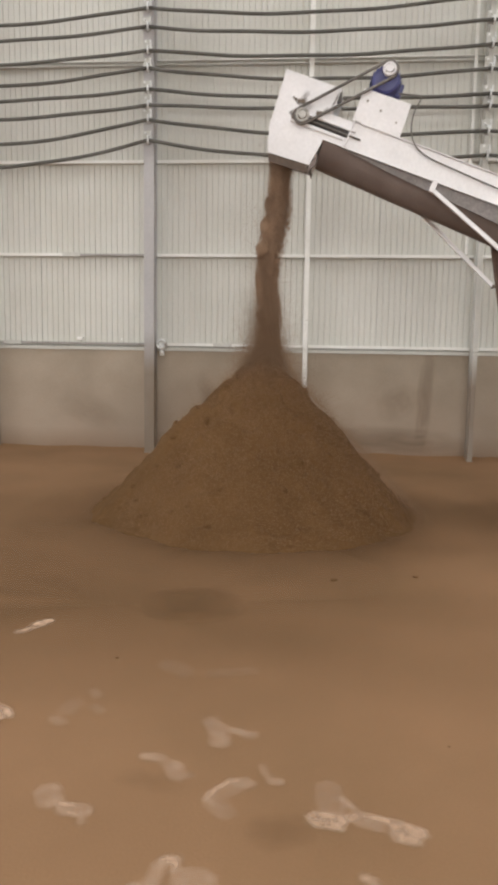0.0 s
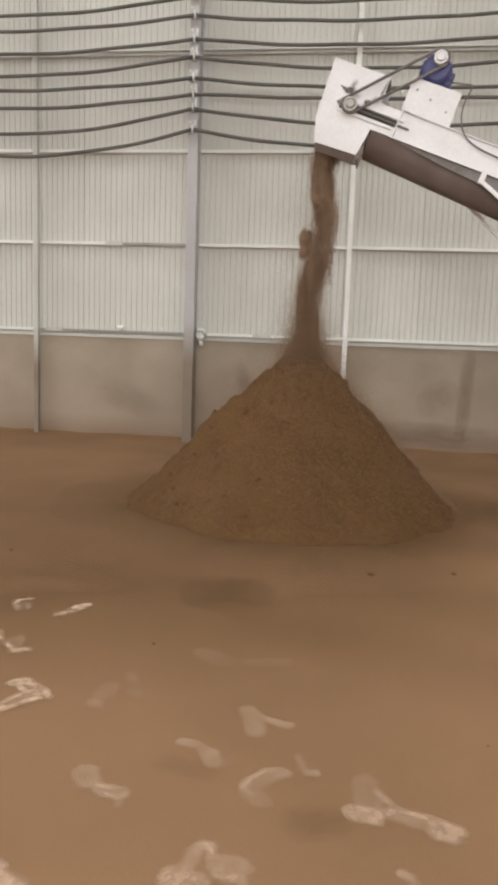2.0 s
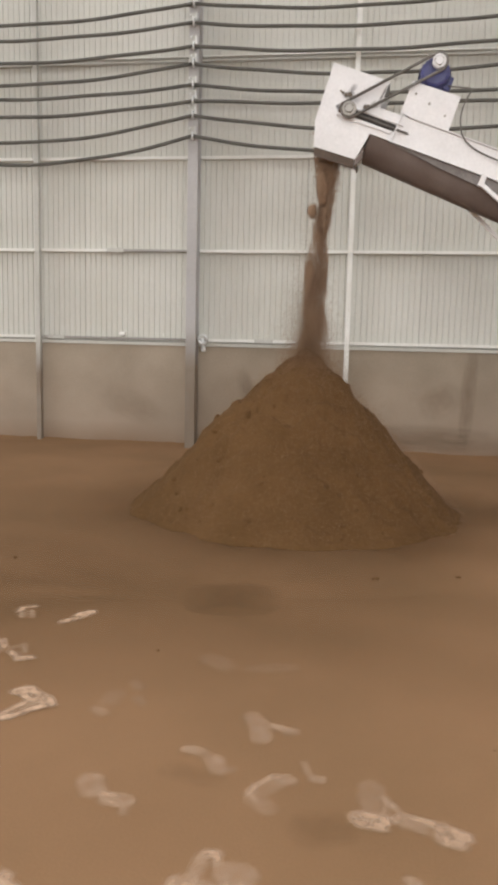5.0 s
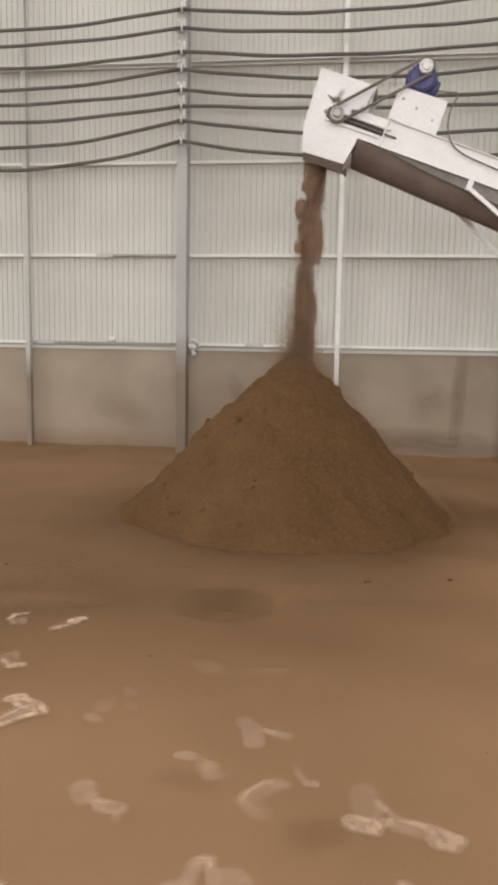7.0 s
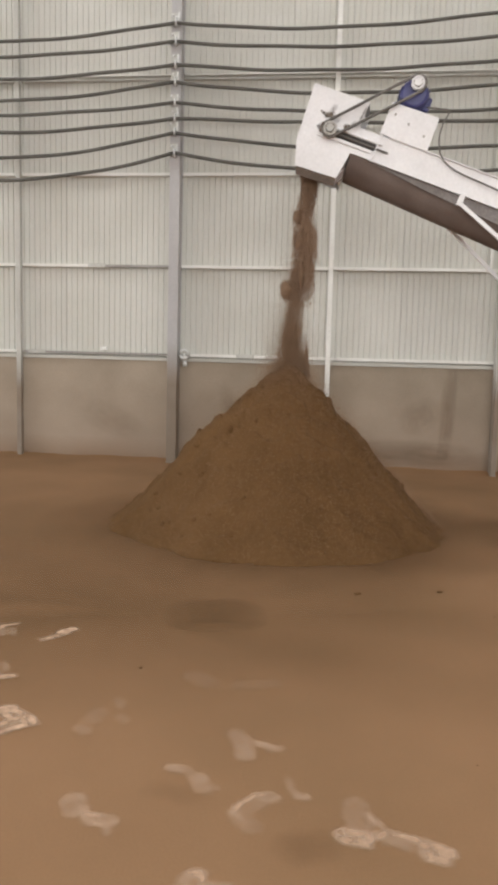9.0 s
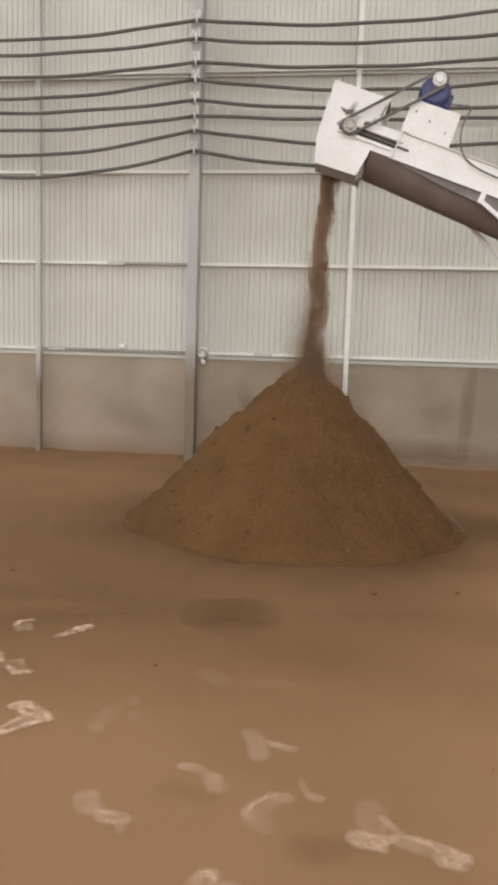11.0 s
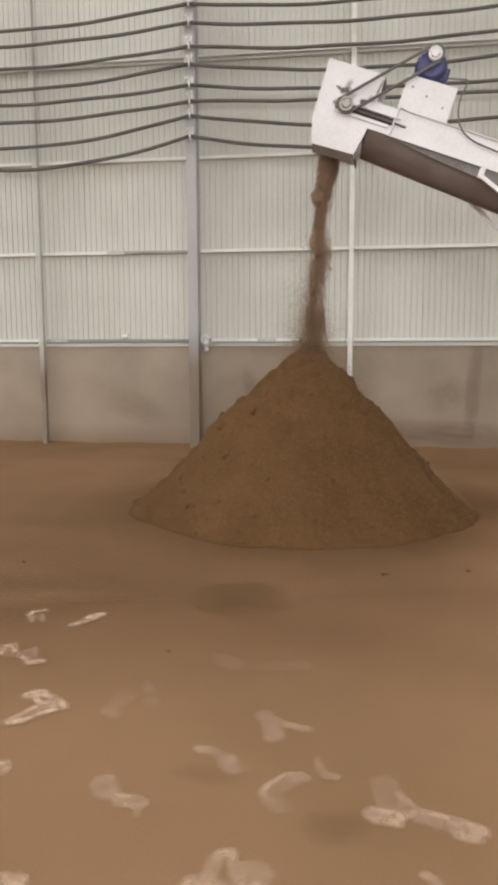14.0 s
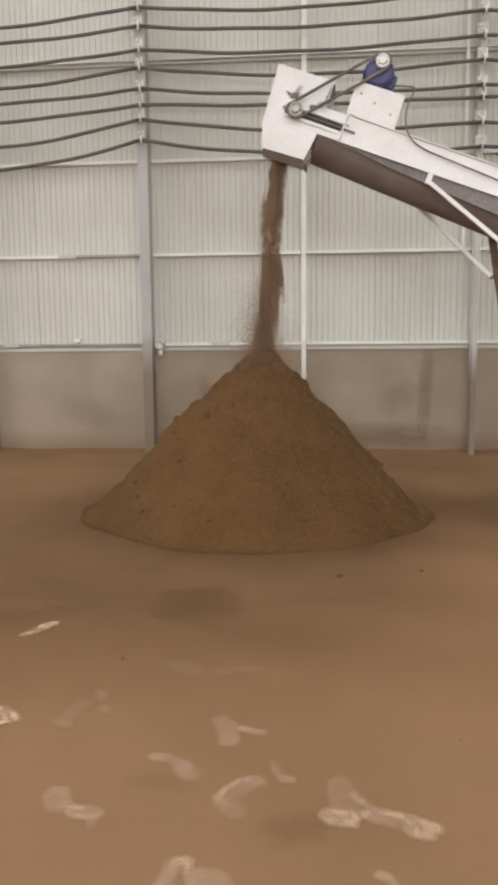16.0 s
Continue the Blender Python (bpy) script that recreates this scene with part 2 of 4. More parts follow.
GIRTS = [2.02, 3.655, 5.32, 7.03, 8.7]
for z in GIRTS:
    for a, b in zip(BAYS, BAYS[1:]):
        runs = [(a + 0.05, b - 0.05, M_white)]
        # the left bay's lowest rail lies in shade, painted here as greyer steel
        if a == -5.88 and z == GIRTS[0]:
            runs = [(a + 0.05, b - 0.05, M_shade_rail)]
        elif a == -5.88 and z == GIRTS[1]:
            runs = [(a + 0.05, -4.38, M_white), (-4.376, b - 0.05, M_shade_rail)]
        if z == GIRTS[3]:
            # the upper rail: two slim angles, one over the other
            part("girt", box((a + 0.05, 14.25, z + 0.028), (b - 0.05, 14.334, z + 0.046)), M_white, north, "slim white steel angle rail")
            part("girt", box((a + 0.05, 14.25, z - 0.046), (b - 0.05, 14.334, z - 0.028)), M_splice, north, "slim grey steel angle rail")
            continue
        for p, q, paint in runs:
            bm = bmesh.new()
            y0, y1, h = 14.24, 14.334, 0.052 if paint is M_white else 0.040
            # a channel: web and two lips
            add_box(bm, (p, y0, z - h / 2), (q, y0 + 0.005, z + h / 2))
            add_box(bm, (p, y0 + 0.006, z + h / 2 - 0.005), (q, y1, z + h / 2))
            add_box(bm, (p, y0 + 0.006, z - h / 2), (q, y1, z - h / 2 + 0.005))
            part("girt", bm, paint, north, "white steel channel rail" if paint is M_white else "grey steel channel rail with shade in its paint")
for x, z in ((-4.38, 3.655), (-1.52, 2.02), (-5.55, 2.02), (-7.3, 3.655)):
    part("girt_splice", box((x - 0.17, 14.226, z - 0.038), (x + 0.17, 14.238, z + 0.038), 0.003), M_splice, north, "weathered zinc splice plate")


def slim_post(x, w, mat, label):
    return tagged(part("wall_post", box((x - w / 2, 14.13, 0), (x + w / 2, 14.236, ROOF - 0.02), 0.006), mat), label, "post", "wall posts", "structure")


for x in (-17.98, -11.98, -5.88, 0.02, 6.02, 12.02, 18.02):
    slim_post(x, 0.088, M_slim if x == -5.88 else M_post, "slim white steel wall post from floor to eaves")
tagged(part("wall_tube", box((2.815, 14.18, 3.69), (2.865, 14.236, ROOF - 0.02), 0.006), M_white), "thin white steel tube standing on the wall rail", "tube", "", "structure")


def column(x, w, paint):
    bm = bmesh.new()
    add_box(bm, (x - w / 2, 13.93, 0.02), (x + w / 2, 13.945, ROOF - 0.02))
    add_box(bm, (x - 0.005, 13.946, 0.02), (x + 0.005, 14.214, ROOF - 0.02))
    add_box(bm, (x - w / 2, 14.215, 0.02), (x + w / 2, 14.228, ROOF - 0.02))
    for side in (-1, 1):
        add_box(bm, (x + side * (w / 2 - 0.018) - 0.004, 13.946, 0.02), (x + side * (w / 2 - 0.018) + 0.004, 14.214, ROOF - 0.02))
    root = tagged(part("steel_column", bm, paint), "grey painted steel box column against the wall", "column", "steel columns", "structure")
    part("base_plate", box((x - w / 2 - 0.01, 13.915, 0.0), (x + w / 2 + 0.01, 14.235, 0.019), 0.003), paint, root)
    return root


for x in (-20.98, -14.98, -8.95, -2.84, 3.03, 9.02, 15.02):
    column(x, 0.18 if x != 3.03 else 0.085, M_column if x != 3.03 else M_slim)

# cables between the columns: height at each column, and sag in each span
CABLES = [(7.80, 7.88, 0.25, 0.18), (7.48, 7.48, 0.19, 0.13), (7.10, 7.10, 0.20, 0.14), (6.81, 6.71, 0.28, 0.18),
          (6.45, 6.30, 0.17, 0.11), (6.19, 6.11, 0.22, 0.055), (5.95, 5.71, 0.42, 0.17), (5.59, 5.30, 0.45, 0.175)]
for za, zb, sl, sr in CABLES:
    for xa, xb, z0, z1, sag in ((-14.98, -8.95, za, za, sl), (-8.95, -2.84, za - 0.02, za, sl), (-2.84, 3.03, za, zb, sr), (3.03, 9.02, zb, za, sr)):
        pts = []
        for k in range(25):
            f = k / 24
            pts.append((xa + (xb - xa) * f, 13.86, z0 + (z1 - z0) * f - sag * 4 * f * (1 - f) * (1.12 - 0.24 * f) + 0.008 * math.sin(f * 19 + za * 7)))
        smooth(tagged(part("cable", tube(pts, 0.032, 8), M_cable), "black rubber hose sagging between wall columns", "cable", "hoses along the wall"))


def hose_clamp(x, z, rng):
    """A pale plate on the column with an upright strap, two bolt heads and the hook that carries the hose."""
    w, up = rng.uniform(0.085, 0.115), rng.uniform(0.15, 0.21)
    root = tagged(part("hose_bracket", box((x - w, 13.905, z - 0.035), (x + 0.055, 13.929, z + up), 0.004), M_slim), "pale steel hose bracket bolted to the column", "bracket", "hose brackets")
    lean = rng.uniform(-0.008, 0.008)
    part("strap", add_bar(bmesh.new(), (x + 0.050 + lean, 13.875, z - 0.02), (x + 0.050 - lean, 13.875, z + up * 0.9), 0.026, 0.05), M_galv, root, "bright galvanised strap")
    for dx, dz in ((rng.uniform(-0.01, 0.015), up * rng.uniform(0.35, 0.5)), (rng.uniform(-0.07, -0.04), up * rng.uniform(0.6, 0.85))):
        part("bolt", turned([(0.019, 0.0), (0.022, 0.01), (0.022, 0.035)], 6), M_galv, root).location = (x + dx, 13.868, z + dz)
    hook = [(x + 0.012, 13.90, z + 0.07), (x + 0.012, 13.82, z + 0.055), (x + 0.010, 13.806, z), (x + 0.008, 13.82, z - 0.05), (x + 0.008, 13.90, z - 0.055)]
    smooth(part("hook", tube(hook, 0.018, 6), M_galv, root, "bright galvanised hook"))
    return root


clamp_rng = random.Random(17)
for x in (-8.95, -2.84, 3.03, 9.02):
    for za, zb, _, _ in CABLES:
        hose_clamp(x, za if x in (-8.95, -2.84, 9.02) else zb, clamp_rng)


def wall_valve():
    """A small tap on the rail: body, hand wheel, spout and the stub of its pipe."""
    root = tagged(smooth(part("wall_tap", tube([(-2.655, 14.19, 1.91), (-2.655, 14.19, 2.05)], 0.058, 10), M_paint)), "small white tap on the wall rail", "tap")
    smooth(part("spout", tube([(-2.655, 14.18, 1.92), (-2.645, 14.16, 1.87), (-2.640, 14.16, 1.81)], 0.044), M_paint, root))
    smooth(part("hand_wheel", tube([(-2.655 + 0.08 * math.cos(k), 14.145, 2.03 + 0.08 * math.sin(k)) for k in np.linspace(0, 6.28, 17)], 0.030, 6), M_paint, root))
    part("stem", tube([(-2.655, 14.16, 2.03), (-2.655, 14.14, 2.03)], 0.028), M_paint, root)
    part("pipe_stub", tube([(-2.73, 14.2, 2.01), (-2.56, 14.2, 2.01)], 0.034), M_paint, root)


wall_valve()
fitting = tagged(part("wall_fitting", box((-4.28, 14.16, 2.075), (-4.16, 14.238, 2.14), 0.012), M_paint), "small white fitting on the wall rail", "fitting")
part("bracket", box((-4.25, 14.18, 2.05), (-4.19, 14.236, 2.073), 0.003), M_splice, fitting)
tagged(part("wall_screw", turned([(0.018, 0.0), (0.012, 0.03)], 8), M_paint), "tiny white fixing on the cladding", "fixing").location = (-3.42, 14.20, 2.10)



def dust_drift():
    """Soil dust blown against the wall foot, uneven along its length."""
    bm = bmesh.new()
    rows = []
    for i in range(321):
        x = -16.0 + 28.0 * i / 320
        hi = 0.045 + 0.035 * noise.noise((x * 1.1, 2.0, 0)) + 0.018 * noise.noise((x * 5.3, 4.0, 0))
        out = 0.42 + 0.22 * noise.noise((x * 0.7, 7.0, 0)) + 0.06 * noise.noise((x * 4, 9.0, 0))
        rows.append([bm.verts.new((x, 14.296 - out * f, max(0.0, hi) * (1 - f) ** 1.6 + (0.0025 if f < 1 else 0.0005))) for f in (0.0, 0.15, 0.35, 0.6, 1.0)])
    for p, q in zip(rows, rows[1:]):
        for k in range(4):
            bm.faces.new((p[k], p[k + 1], q[k + 1], q[k]))
    smooth(tagged(part("dust_drift", bm, M_floor), "low drift of brown soil dust along the wall foot", "dust", kind="stuff"))


dust_drift()

# the rest of the hall
structure(part("wall_west", prism([(Y0, 0), (0.0, 0), (0.0, 8.6), (12.0, 8.6), (12.0, 0), (14.34, 0), (14.34, ROOF), (Y0, ROOF)], 0, 0.2), M_clad), "plain end wall with a tall open doorway", "wall").matrix_world = Matrix(((0, 1, 0, X0 - 0.2), (1, 0, 0, 0), (0, 0, 1, 0), (0, 0, 0, 1)))
structure(part("wall_east", box((X1, Y0, 0), (X1 + 0.2, Y1, ROOF)), M_clad), "plain cream steel end wall", "wall")
structure(part("wall_south", prism([(X0, 0), (-5, 0), (-5, 7.1), (13, 7.1), (13, 0), (X1, 0), (X1, ROOF), (X0, ROOF)], Y0 - 0.2, Y0), M_clad), "cream steel wall with a wide open doorway", "wall")


def build_roof():
    bm = bmesh.new()
    y = Y0 - 0.2
    for yc, wd, _ in SKYLIGHTS:
        add_box(bm, (X0 - 0.2, y, ROOF), (X1 + 0.2, yc - wd / 2, ROOF + 0.1))
        y = yc + wd / 2
    add_box(bm, (X0 - 0.2, y, ROOF), (X1 + 0.2, 14.6, ROOF + 0.1))
    structure(part("ceiling", bm, M_roof), "pale steel roof with long skylight openings", "ceiling")


build_roof()

# ---- soil pile ----
PILE = (-0.38, 9.22)
HIGH, WIDE = 2.02, 1.93


def pile_height(r, a):
    """Height of the heap at the radius r in the direction a."""
    x, y = math.cos(a), math.sin(a)
    rr = (WIDE - 0.11 * x) * (1 + 0.05 * noise.noise((x * 1.3, y * 1.3, 4.0)) + 0.03 * noise.noise((x * 3.1, y * 3.1, 9.0)))
    rr *= 1 - 0.06 * math.exp(-((a - 4.05) / 0.30) ** 2) + 0.035 * math.exp(-((a - 3.2) / 0.25) ** 2)
    h = HIGH * (1 - r / rr)
    if h < 0.12:
        h = 0.15 * math.exp((h - 0.12) / 0.15) - 0.03
    h += 0.10 * max(0.0, -x) * math.exp(-((r - 0.95) / 0.5) ** 2)
    lump = 0.055 * noise.noise((r * x * 2.6, r * y * 2.6, h * 2.6)) + 0.04 * noise.noise((r * x * 7, r * y * 7, h * 7)) + 0.02 * noise.noise((r * x * 19, r * y * 19, h * 19))
    # slumped ledges on the upper flanks
    scarp = noise.noise((r * x * 4.1 + 3, r * y * 4.1, h * 5.5))
    lump += 0.04 * max(0.0, min(1.0, (scarp + 0.02) / 0.16)) * max(0.0, min(1.0, (h - 0.5) / 0.5))
    return h + lump * min(1.0, r / 0.4) * (1 if h > 0.05 else max(h, 0) / 0.05)


def build_pile():
    bm = bmesh.new()
    nr, na = 150, 300
    top = bm.verts.new((0, 0, pile_height(0.001, 0)))
    rings = []
    for i in range(1, nr + 1):
        r = 2.45 * i / nr
        ring = []
        for k in range(na):
            a = 2 * math.pi * k / na
            ring.append(bm.verts.new((r * math.cos(a), r * math.sin(a), pile_height(r, a) - (0.08 if i == nr else 0))))
        rings.append(ring)
    for k in range(na):
        bm.faces.new((top, rings[0][k], rings[0][(k + 1) % na]))
    for a, b in zip(rings, rings[1:]):
        for k in range(na):
            bm.faces.new((a[k], b[k], b[(k + 1) % na], a[(k + 1) % na]))
    ob = smooth(part("soil_pile", bm, M_soil))
    ob.location = (*PILE, -0.05)
    return tagged(ob, "conical heap of damp brown soil on the floor", "soil pile")


pile = build_pile()


def build_clods():
    """Loose lumps that lie on the heap and have rolled to its foot."""
    rng = random.Random(5)
    unit = bmesh.new()
    bmesh.ops.create_icosphere(unit, subdivisions=1, radius=1.0)
    uv = [v.co.copy() for v in unit.verts]
    uf = [[v.index for v in f.verts] for f in unit.faces]
    unit.free()
    verts, faces = [], []
    for _ in range(320):
        a = rng.uniform(0, 2 * math.pi)
        r = 2.0 * math.sqrt(rng.random())
        s = rng.choice((0.010, 0.013, 0.016, 0.02, 0.028, 0.038))
        z = pile_height(r, a) - s * 0.45
        m = Matrix.Translation((r * math.cos(a), r * math.sin(a), z)) @ Euler((rng.uniform(0, 6), rng.uniform(0, 6), 0)).to_matrix().to_4x4() @ Matrix.Diagonal((s * rng.uniform(0.8, 1.6), s, s * rng.uniform(0.6, 1.1), 1))
        n = len(verts)
        verts += [tuple(m @ v) for v in uv]
        faces += [[n + i for i in f] for f in uf]
    me = bpy.data.meshes.new("loose_soil")
    me.from_pydata(verts, [], faces)
    me.materials.append(M_soil)
    ob = new("loose_soil", me)
    ob.parent = pile
    ob["kind"] = "stuff"
    ob["label"] = "loose soil crumbs on the heap"


build_clods()

# ---- conveyor ----
LEAN, INCL = radians(2), radians(20.5)
HUB = Vector((0.0124, 8.85, 4.498))
dirn = Vector((math.cos(LEAN), -math.sin(LEAN), 0))
U = dirn * math.cos(INCL) - Vector((0, 0, math.sin(INCL)))
N = Vector((math.sin(LEAN), math.cos(LEAN), 0))
V = dirn * math.sin(INCL) + Vector((0, 0, math.cos(INCL)))
CONV = Matrix.Translation(HUB) @ Matrix((U, N, V)).transposed().to_4x4()
W = 0.55
END = 9.6


def build_conveyor():
    root = tagged(new("belt_conveyor"), "white painted inclined belt conveyor with blue motor, dropping soil", "conveyor")
    root.matrix_world = CONV
    # hood: side plates, top and front
    hood = [(-0.355, 0.41), (-0.32, -0.21), (-0.23, -0.47), (0.25, -0.445), (0.29, -0.18), (0.29, 0.42)]
    h = part("hood", prism(hood, 0.0, 0.010), M_machine, root)
    part("side_plate", prism(hood, W - 0.01, W), M_machine, h)
    part("top_plate", prism([(-0.355, 0.41), (0.29, 0.42), (0.29, 0.41), (-0.345, 0.40)], 0.011, W - 0.011), M_machine, h)
    part("front_plate", prism([(-0.355, 0.398), (-0.32, -0.21), (-0.23, -0.47), (-0.22, -0.47), (-0.31, -0.21), (-0.345, 0.398)], 0.011, W - 0.011), M_machine, h)
    part("back_plate", prism([(0.245, -0.445), (0.285, -0.18), (0.275, -0.18), (0.235, -0.445)], 0.011, W - 0.011), M_machine, h)
    # dark strip added in place of the far plate's shaded inner face
    part("shade_strip", prism([(-0.225, -0.465), (0.245, -0.44), (0.252, -0.535), (-0.190, -0.555)], 0.012, 0.020), M_hood_shade, h, "dark strip standing in for the shaded hood inside")
    part("gusset", prism([(0.252, -0.440), (0.262, -0.520), (0.315, -0.415), (0.292, -0.29)], 0.0, 0.008), M_pan, h)
    part("end_skirt", prism([(0.252, -0.43), (0.260, -0.43), (0.262, -0.475), (0.254, -0.475)], 0.022, W - 0.022), M_pan, h)
    # side beams
    for y0, y1 in ((-0.004, 0.008), (W - 0.008, W + 0.004)):
        beam = part("side_beam", prism([(0.29, -0.145), (0.292, 0.135), (END, 0.135), (END, -0.145)], y0, y1), M_machine, root)
        out = -0.03 if y0 < 0 else 0.03
        part("flange", box((0.62, min(y0, y0 + out), 0.137), (END, max(y0, y0 + out) + 0.02, 0.147)), M_machine, beam)
        part("lower_flange", prism([(0.52, -0.156), (END, -0.156), (END, -0.147), (0.52, -0.147)], y0 - 0.002 + min(out, 0), y0 + max(out, 0)), M_machine, beam)
    # sagging cover under the return belt
    bm = bmesh.new()
    rows = []
    for i in range(40):
        u = 0.30 + (END - 0.30) * i / 39
        depth = 0.255 + 0.05 * (u - 0.3) if u < 3 else 0.39
        ring = []
        for k in range(13):
            f = k / 12
            w = 0.012 + (W - 0.024) * f
            s = min(1.0, math.sin(math.pi * f) ** 0.6 * 1.02)
            ring.append(bm.verts.new((u, w, -0.148 - depth * s)))
        rows.append(ring)
    for a, b in zip(rows, rows[1:]):
        for k in range(12):
            bm.faces.new((a[k], b[k], b[k + 1], a[k + 1]))
    smooth(part("belly_pan", bm, M_pan, root, "dark dusty underside pan"))
    part("under_rail", prism([(0.50, -0.158), (END, -0.158), (END, -0.36), (2.4, -0.325), (1.2, -0.235)], 0.002, 0.010), M_rail, root, "dark grey lower side rail")
    # belt and drum
    part("belt", box((0.0, 0.06, 0.085), (END, W - 0.06, 0.095)), M_dark, root, "black rubber belt")
    part("head_drum", turned([(0.09, 0.05), (0.09, W - 0.05)]), M_dark, root)
    # take-up slot with its screw
    slot = part("take_up", box((0.06, -0.0085, -0.045), (0.53, -0.0045, 0.028)), M_dark, root, "dark slot of the belt tensioner")
    part("guide_bar", box((0.02, -0.026, 0.032), (0.60, -0.006, 0.060), 0.004), M_machine, slot)
    part("guide_bar", box((-0.12, -0.026, -0.085), (0.50, -0.006, -0.050), 0.004), M_machine, slot)
    part("screw", tube([(0.1, -0.02, -0.012), (0.68, -0.02, -0.018)], 0.011), M_vbelt, slot)
    part("stop_plate", box((0.535, -0.05, -0.14), (0.549, -0.006, 0.20), 0.002), M_machine, root)
    bearing = part("bearing_block", box((-0.115, -0.03, -0.06), (-0.05, -0.011, 0.06), 0.006), M_rust_shade, root, "rusty bearing block")
    for u, v, s in ((-0.14, 0.15, 0.016), (-0.10, 0.14, 0.02), (-0.06, 0.155, 0.026), (-0.17, 0.16, 0.010), (0.14, 0.09, 0.022), (0.17, 0.11, 0.016)):
        part("bolt", turned([(s, -0.018), (s, -0.0045)], 6), M_grime, root).location = (u, 0, v)
    # motor stand
    stand = part("motor_stand", prism([(0.52, 0.148), (0.515, 0.49), (1.05, 0.50), (1.065, 0.148)], -0.035, -0.025), M_machine, root, "white folded steel motor stand")
    part("top_shelf", box((0.52, -0.024, 0.478), (1.05, 0.36, 0.488)), M_machine, stand)
    part("rear_plate", box((0.53, 0.35, 0.148), (1.04, 0.36, 0.476)), M_machine, stand)
    part("end_plate", box((1.038, -0.024, 0.148), (1.046, 0.349, 0.476)), M_machine, stand)
    for u, v in ((0.60, 0.38), (0.77, 0.33), (0.97, 0.27)):
        part("bolt", turned([(0.014, -0.046), (0.014, -0.0352)], 6), M_sheave, stand).location = (u, 0, v)
    motor = part("motor", turned([(0.05, -0.02), (0.12, -0.018), (0.145, 0.0), (0.145, 0.05), (0.155, 0.055), (0.155, 0.34), (0.14, 0.345), (0.14, 0.44), (0.11, 0.47)], 36), M_blue, root, "dark blue electric motor")
    motor.location = (0.70, 0.0, 0.655)
    for k in range(22):
        a = 2 * math.pi * k / 22
        bm = bmesh.new()
        add_bar(bm, (0.165 * math.cos(a), 0.07, 0.165 * math.sin(a)), (0.165 * math.cos(a), 0.33, 0.165 * math.sin(a)), 0.008, 0.03)
        part("fin", bm, M_blue, motor)
    part("foot", box((-0.17, 0.03, -0.165), (0.16, 0.33, -0.13), 0.01), M_blue, motor)
    part("terminal_box", box((0.10, 0.10, -0.10), (0.20, 0.26, 0.05), 0.012), M_blue, motor)
    # belt round both sheaves
    c0, c1, r0, r1 = Vector((0, 0)), Vector((0.70, 0.74)), 0.086, 0.088
    a = math.atan2(c1.y, c1.x)
    loop = [(c0.x + r0 * math.cos(a + b), -0.075, c0.y + r0 * math.sin(a + b)) for b in np.linspace(math.pi / 2, 1.5 * math.pi, 16)]
    loop += [(c1.x + r1 * math.cos(a + b), -0.075, c1.y + r1 * math.sin(a + b)) for b in np.linspace(-math.pi / 2, math.pi / 2, 16)]
    smooth(part("drive_belt", tube(loop + loop[:1], 0.016, 6), M_vbelt, root, "grey rubber drive belt"))
    wheels = []
    for (u, v), r in (((0, 0), 0.074), ((0.70, 0.74), 0.070)):
        w = part("sheave", turned([(0.03, -0.125), (0.04, -0.125), (0.045, -0.10), (r * 0.72, -0.098), (r * 0.76, -0.11), (r, -0.108), (r, -0.085), (r * 0.88, -0.075), (r, -0.062), (r, -0.045), (0.03, -0.03)], 32), M_sheave if not u else M_machine, root)
        w.location = (u, 0, v)
        for k in range(3):
            b = 2 * math.pi * k / 3
            part("sheave_hole", turned([(0.011, -0.102), (0.011, -0.0985)], 8), M_grime, w).location = (0.045 * math.cos(b), 0, 0.045 * math.sin(b))
        wheels.append(w)
    # supply lead
    lead = [(0.88, 0.10, 0.60), (1.02, 0.0, 0.60), (1.12, -0.03, 0.60), (1.11, -0.045, 0.44), (1.14, -0.045, 0.28), (1.24, -0.045, 0.13), (1.42, -0.045, 0.055), (1.75, -0.04, 0.03), (2.3, -0.04, 0.0), (3.2, -0.04, -0.05), (END - 0.5, -0.04, -0.05)]
    fine = []
    for i in range(len(lead) - 1):
        p = [Vector(lead[max(0, min(len(lead) - 1, i + k))]) for k in (-1, 0, 1, 2)]
        for s in range(5):
            f = s / 5
            fine.append(0.5 * (2 * p[1] + (p[2] - p[0]) * f + (2 * p[0] - 5 * p[1] + 4 * p[2] - p[3]) * f * f + (3 * p[1] - p[0] - 3 * p[2] + p[3]) * f ** 3))
    smooth(part("supply_lead", tube(fine, 0.009, 6), M_vbelt, root, "thin grey electric lead"))
    # braces and legs
    for w, a0, a1 in ((-0.03, (1.60, -0.24), (2.72, -0.64)), (W + 0.03, (1.20, -0.22), (2.70, -0.87))):
        b = part("brace", add_bar(bmesh.new(), (a0[0], w, a0[1]), (a1[0], w, a1[1]), 0.042, 0.042), M_machine, root)
        part("brace_plate", box((a0[0] - 0.03, w - 0.026, a0[1] - 0.03), (a0[0] + 0.03, w + 0.026, -0.13), 0.004), M_machine, b)
        part("pin", turned([(0.022, -0.035), (0.022, 0.035)], 10), M_grime, b).location = (a1[0], w, a1[1])
    inv = CONV.inverted()
    # these legs stand in shade, which their dark colour carries
    for w, u0 in ((0.0, 2.78), (W, 2.35)):
        top = CONV @ Vector((u0, w, -0.15))
        foot = Vector((top.x + 0.62, top.y, 0.0))
        part("leg", add_bar(bmesh.new(), inv @ top, inv @ foot, 0.075, 0.075), M_rust_shade, root, "steel support leg with shade in its dark colour")
    for w in (0.0, W):
        top = CONV @ Vector((8.4, w, -0.15))
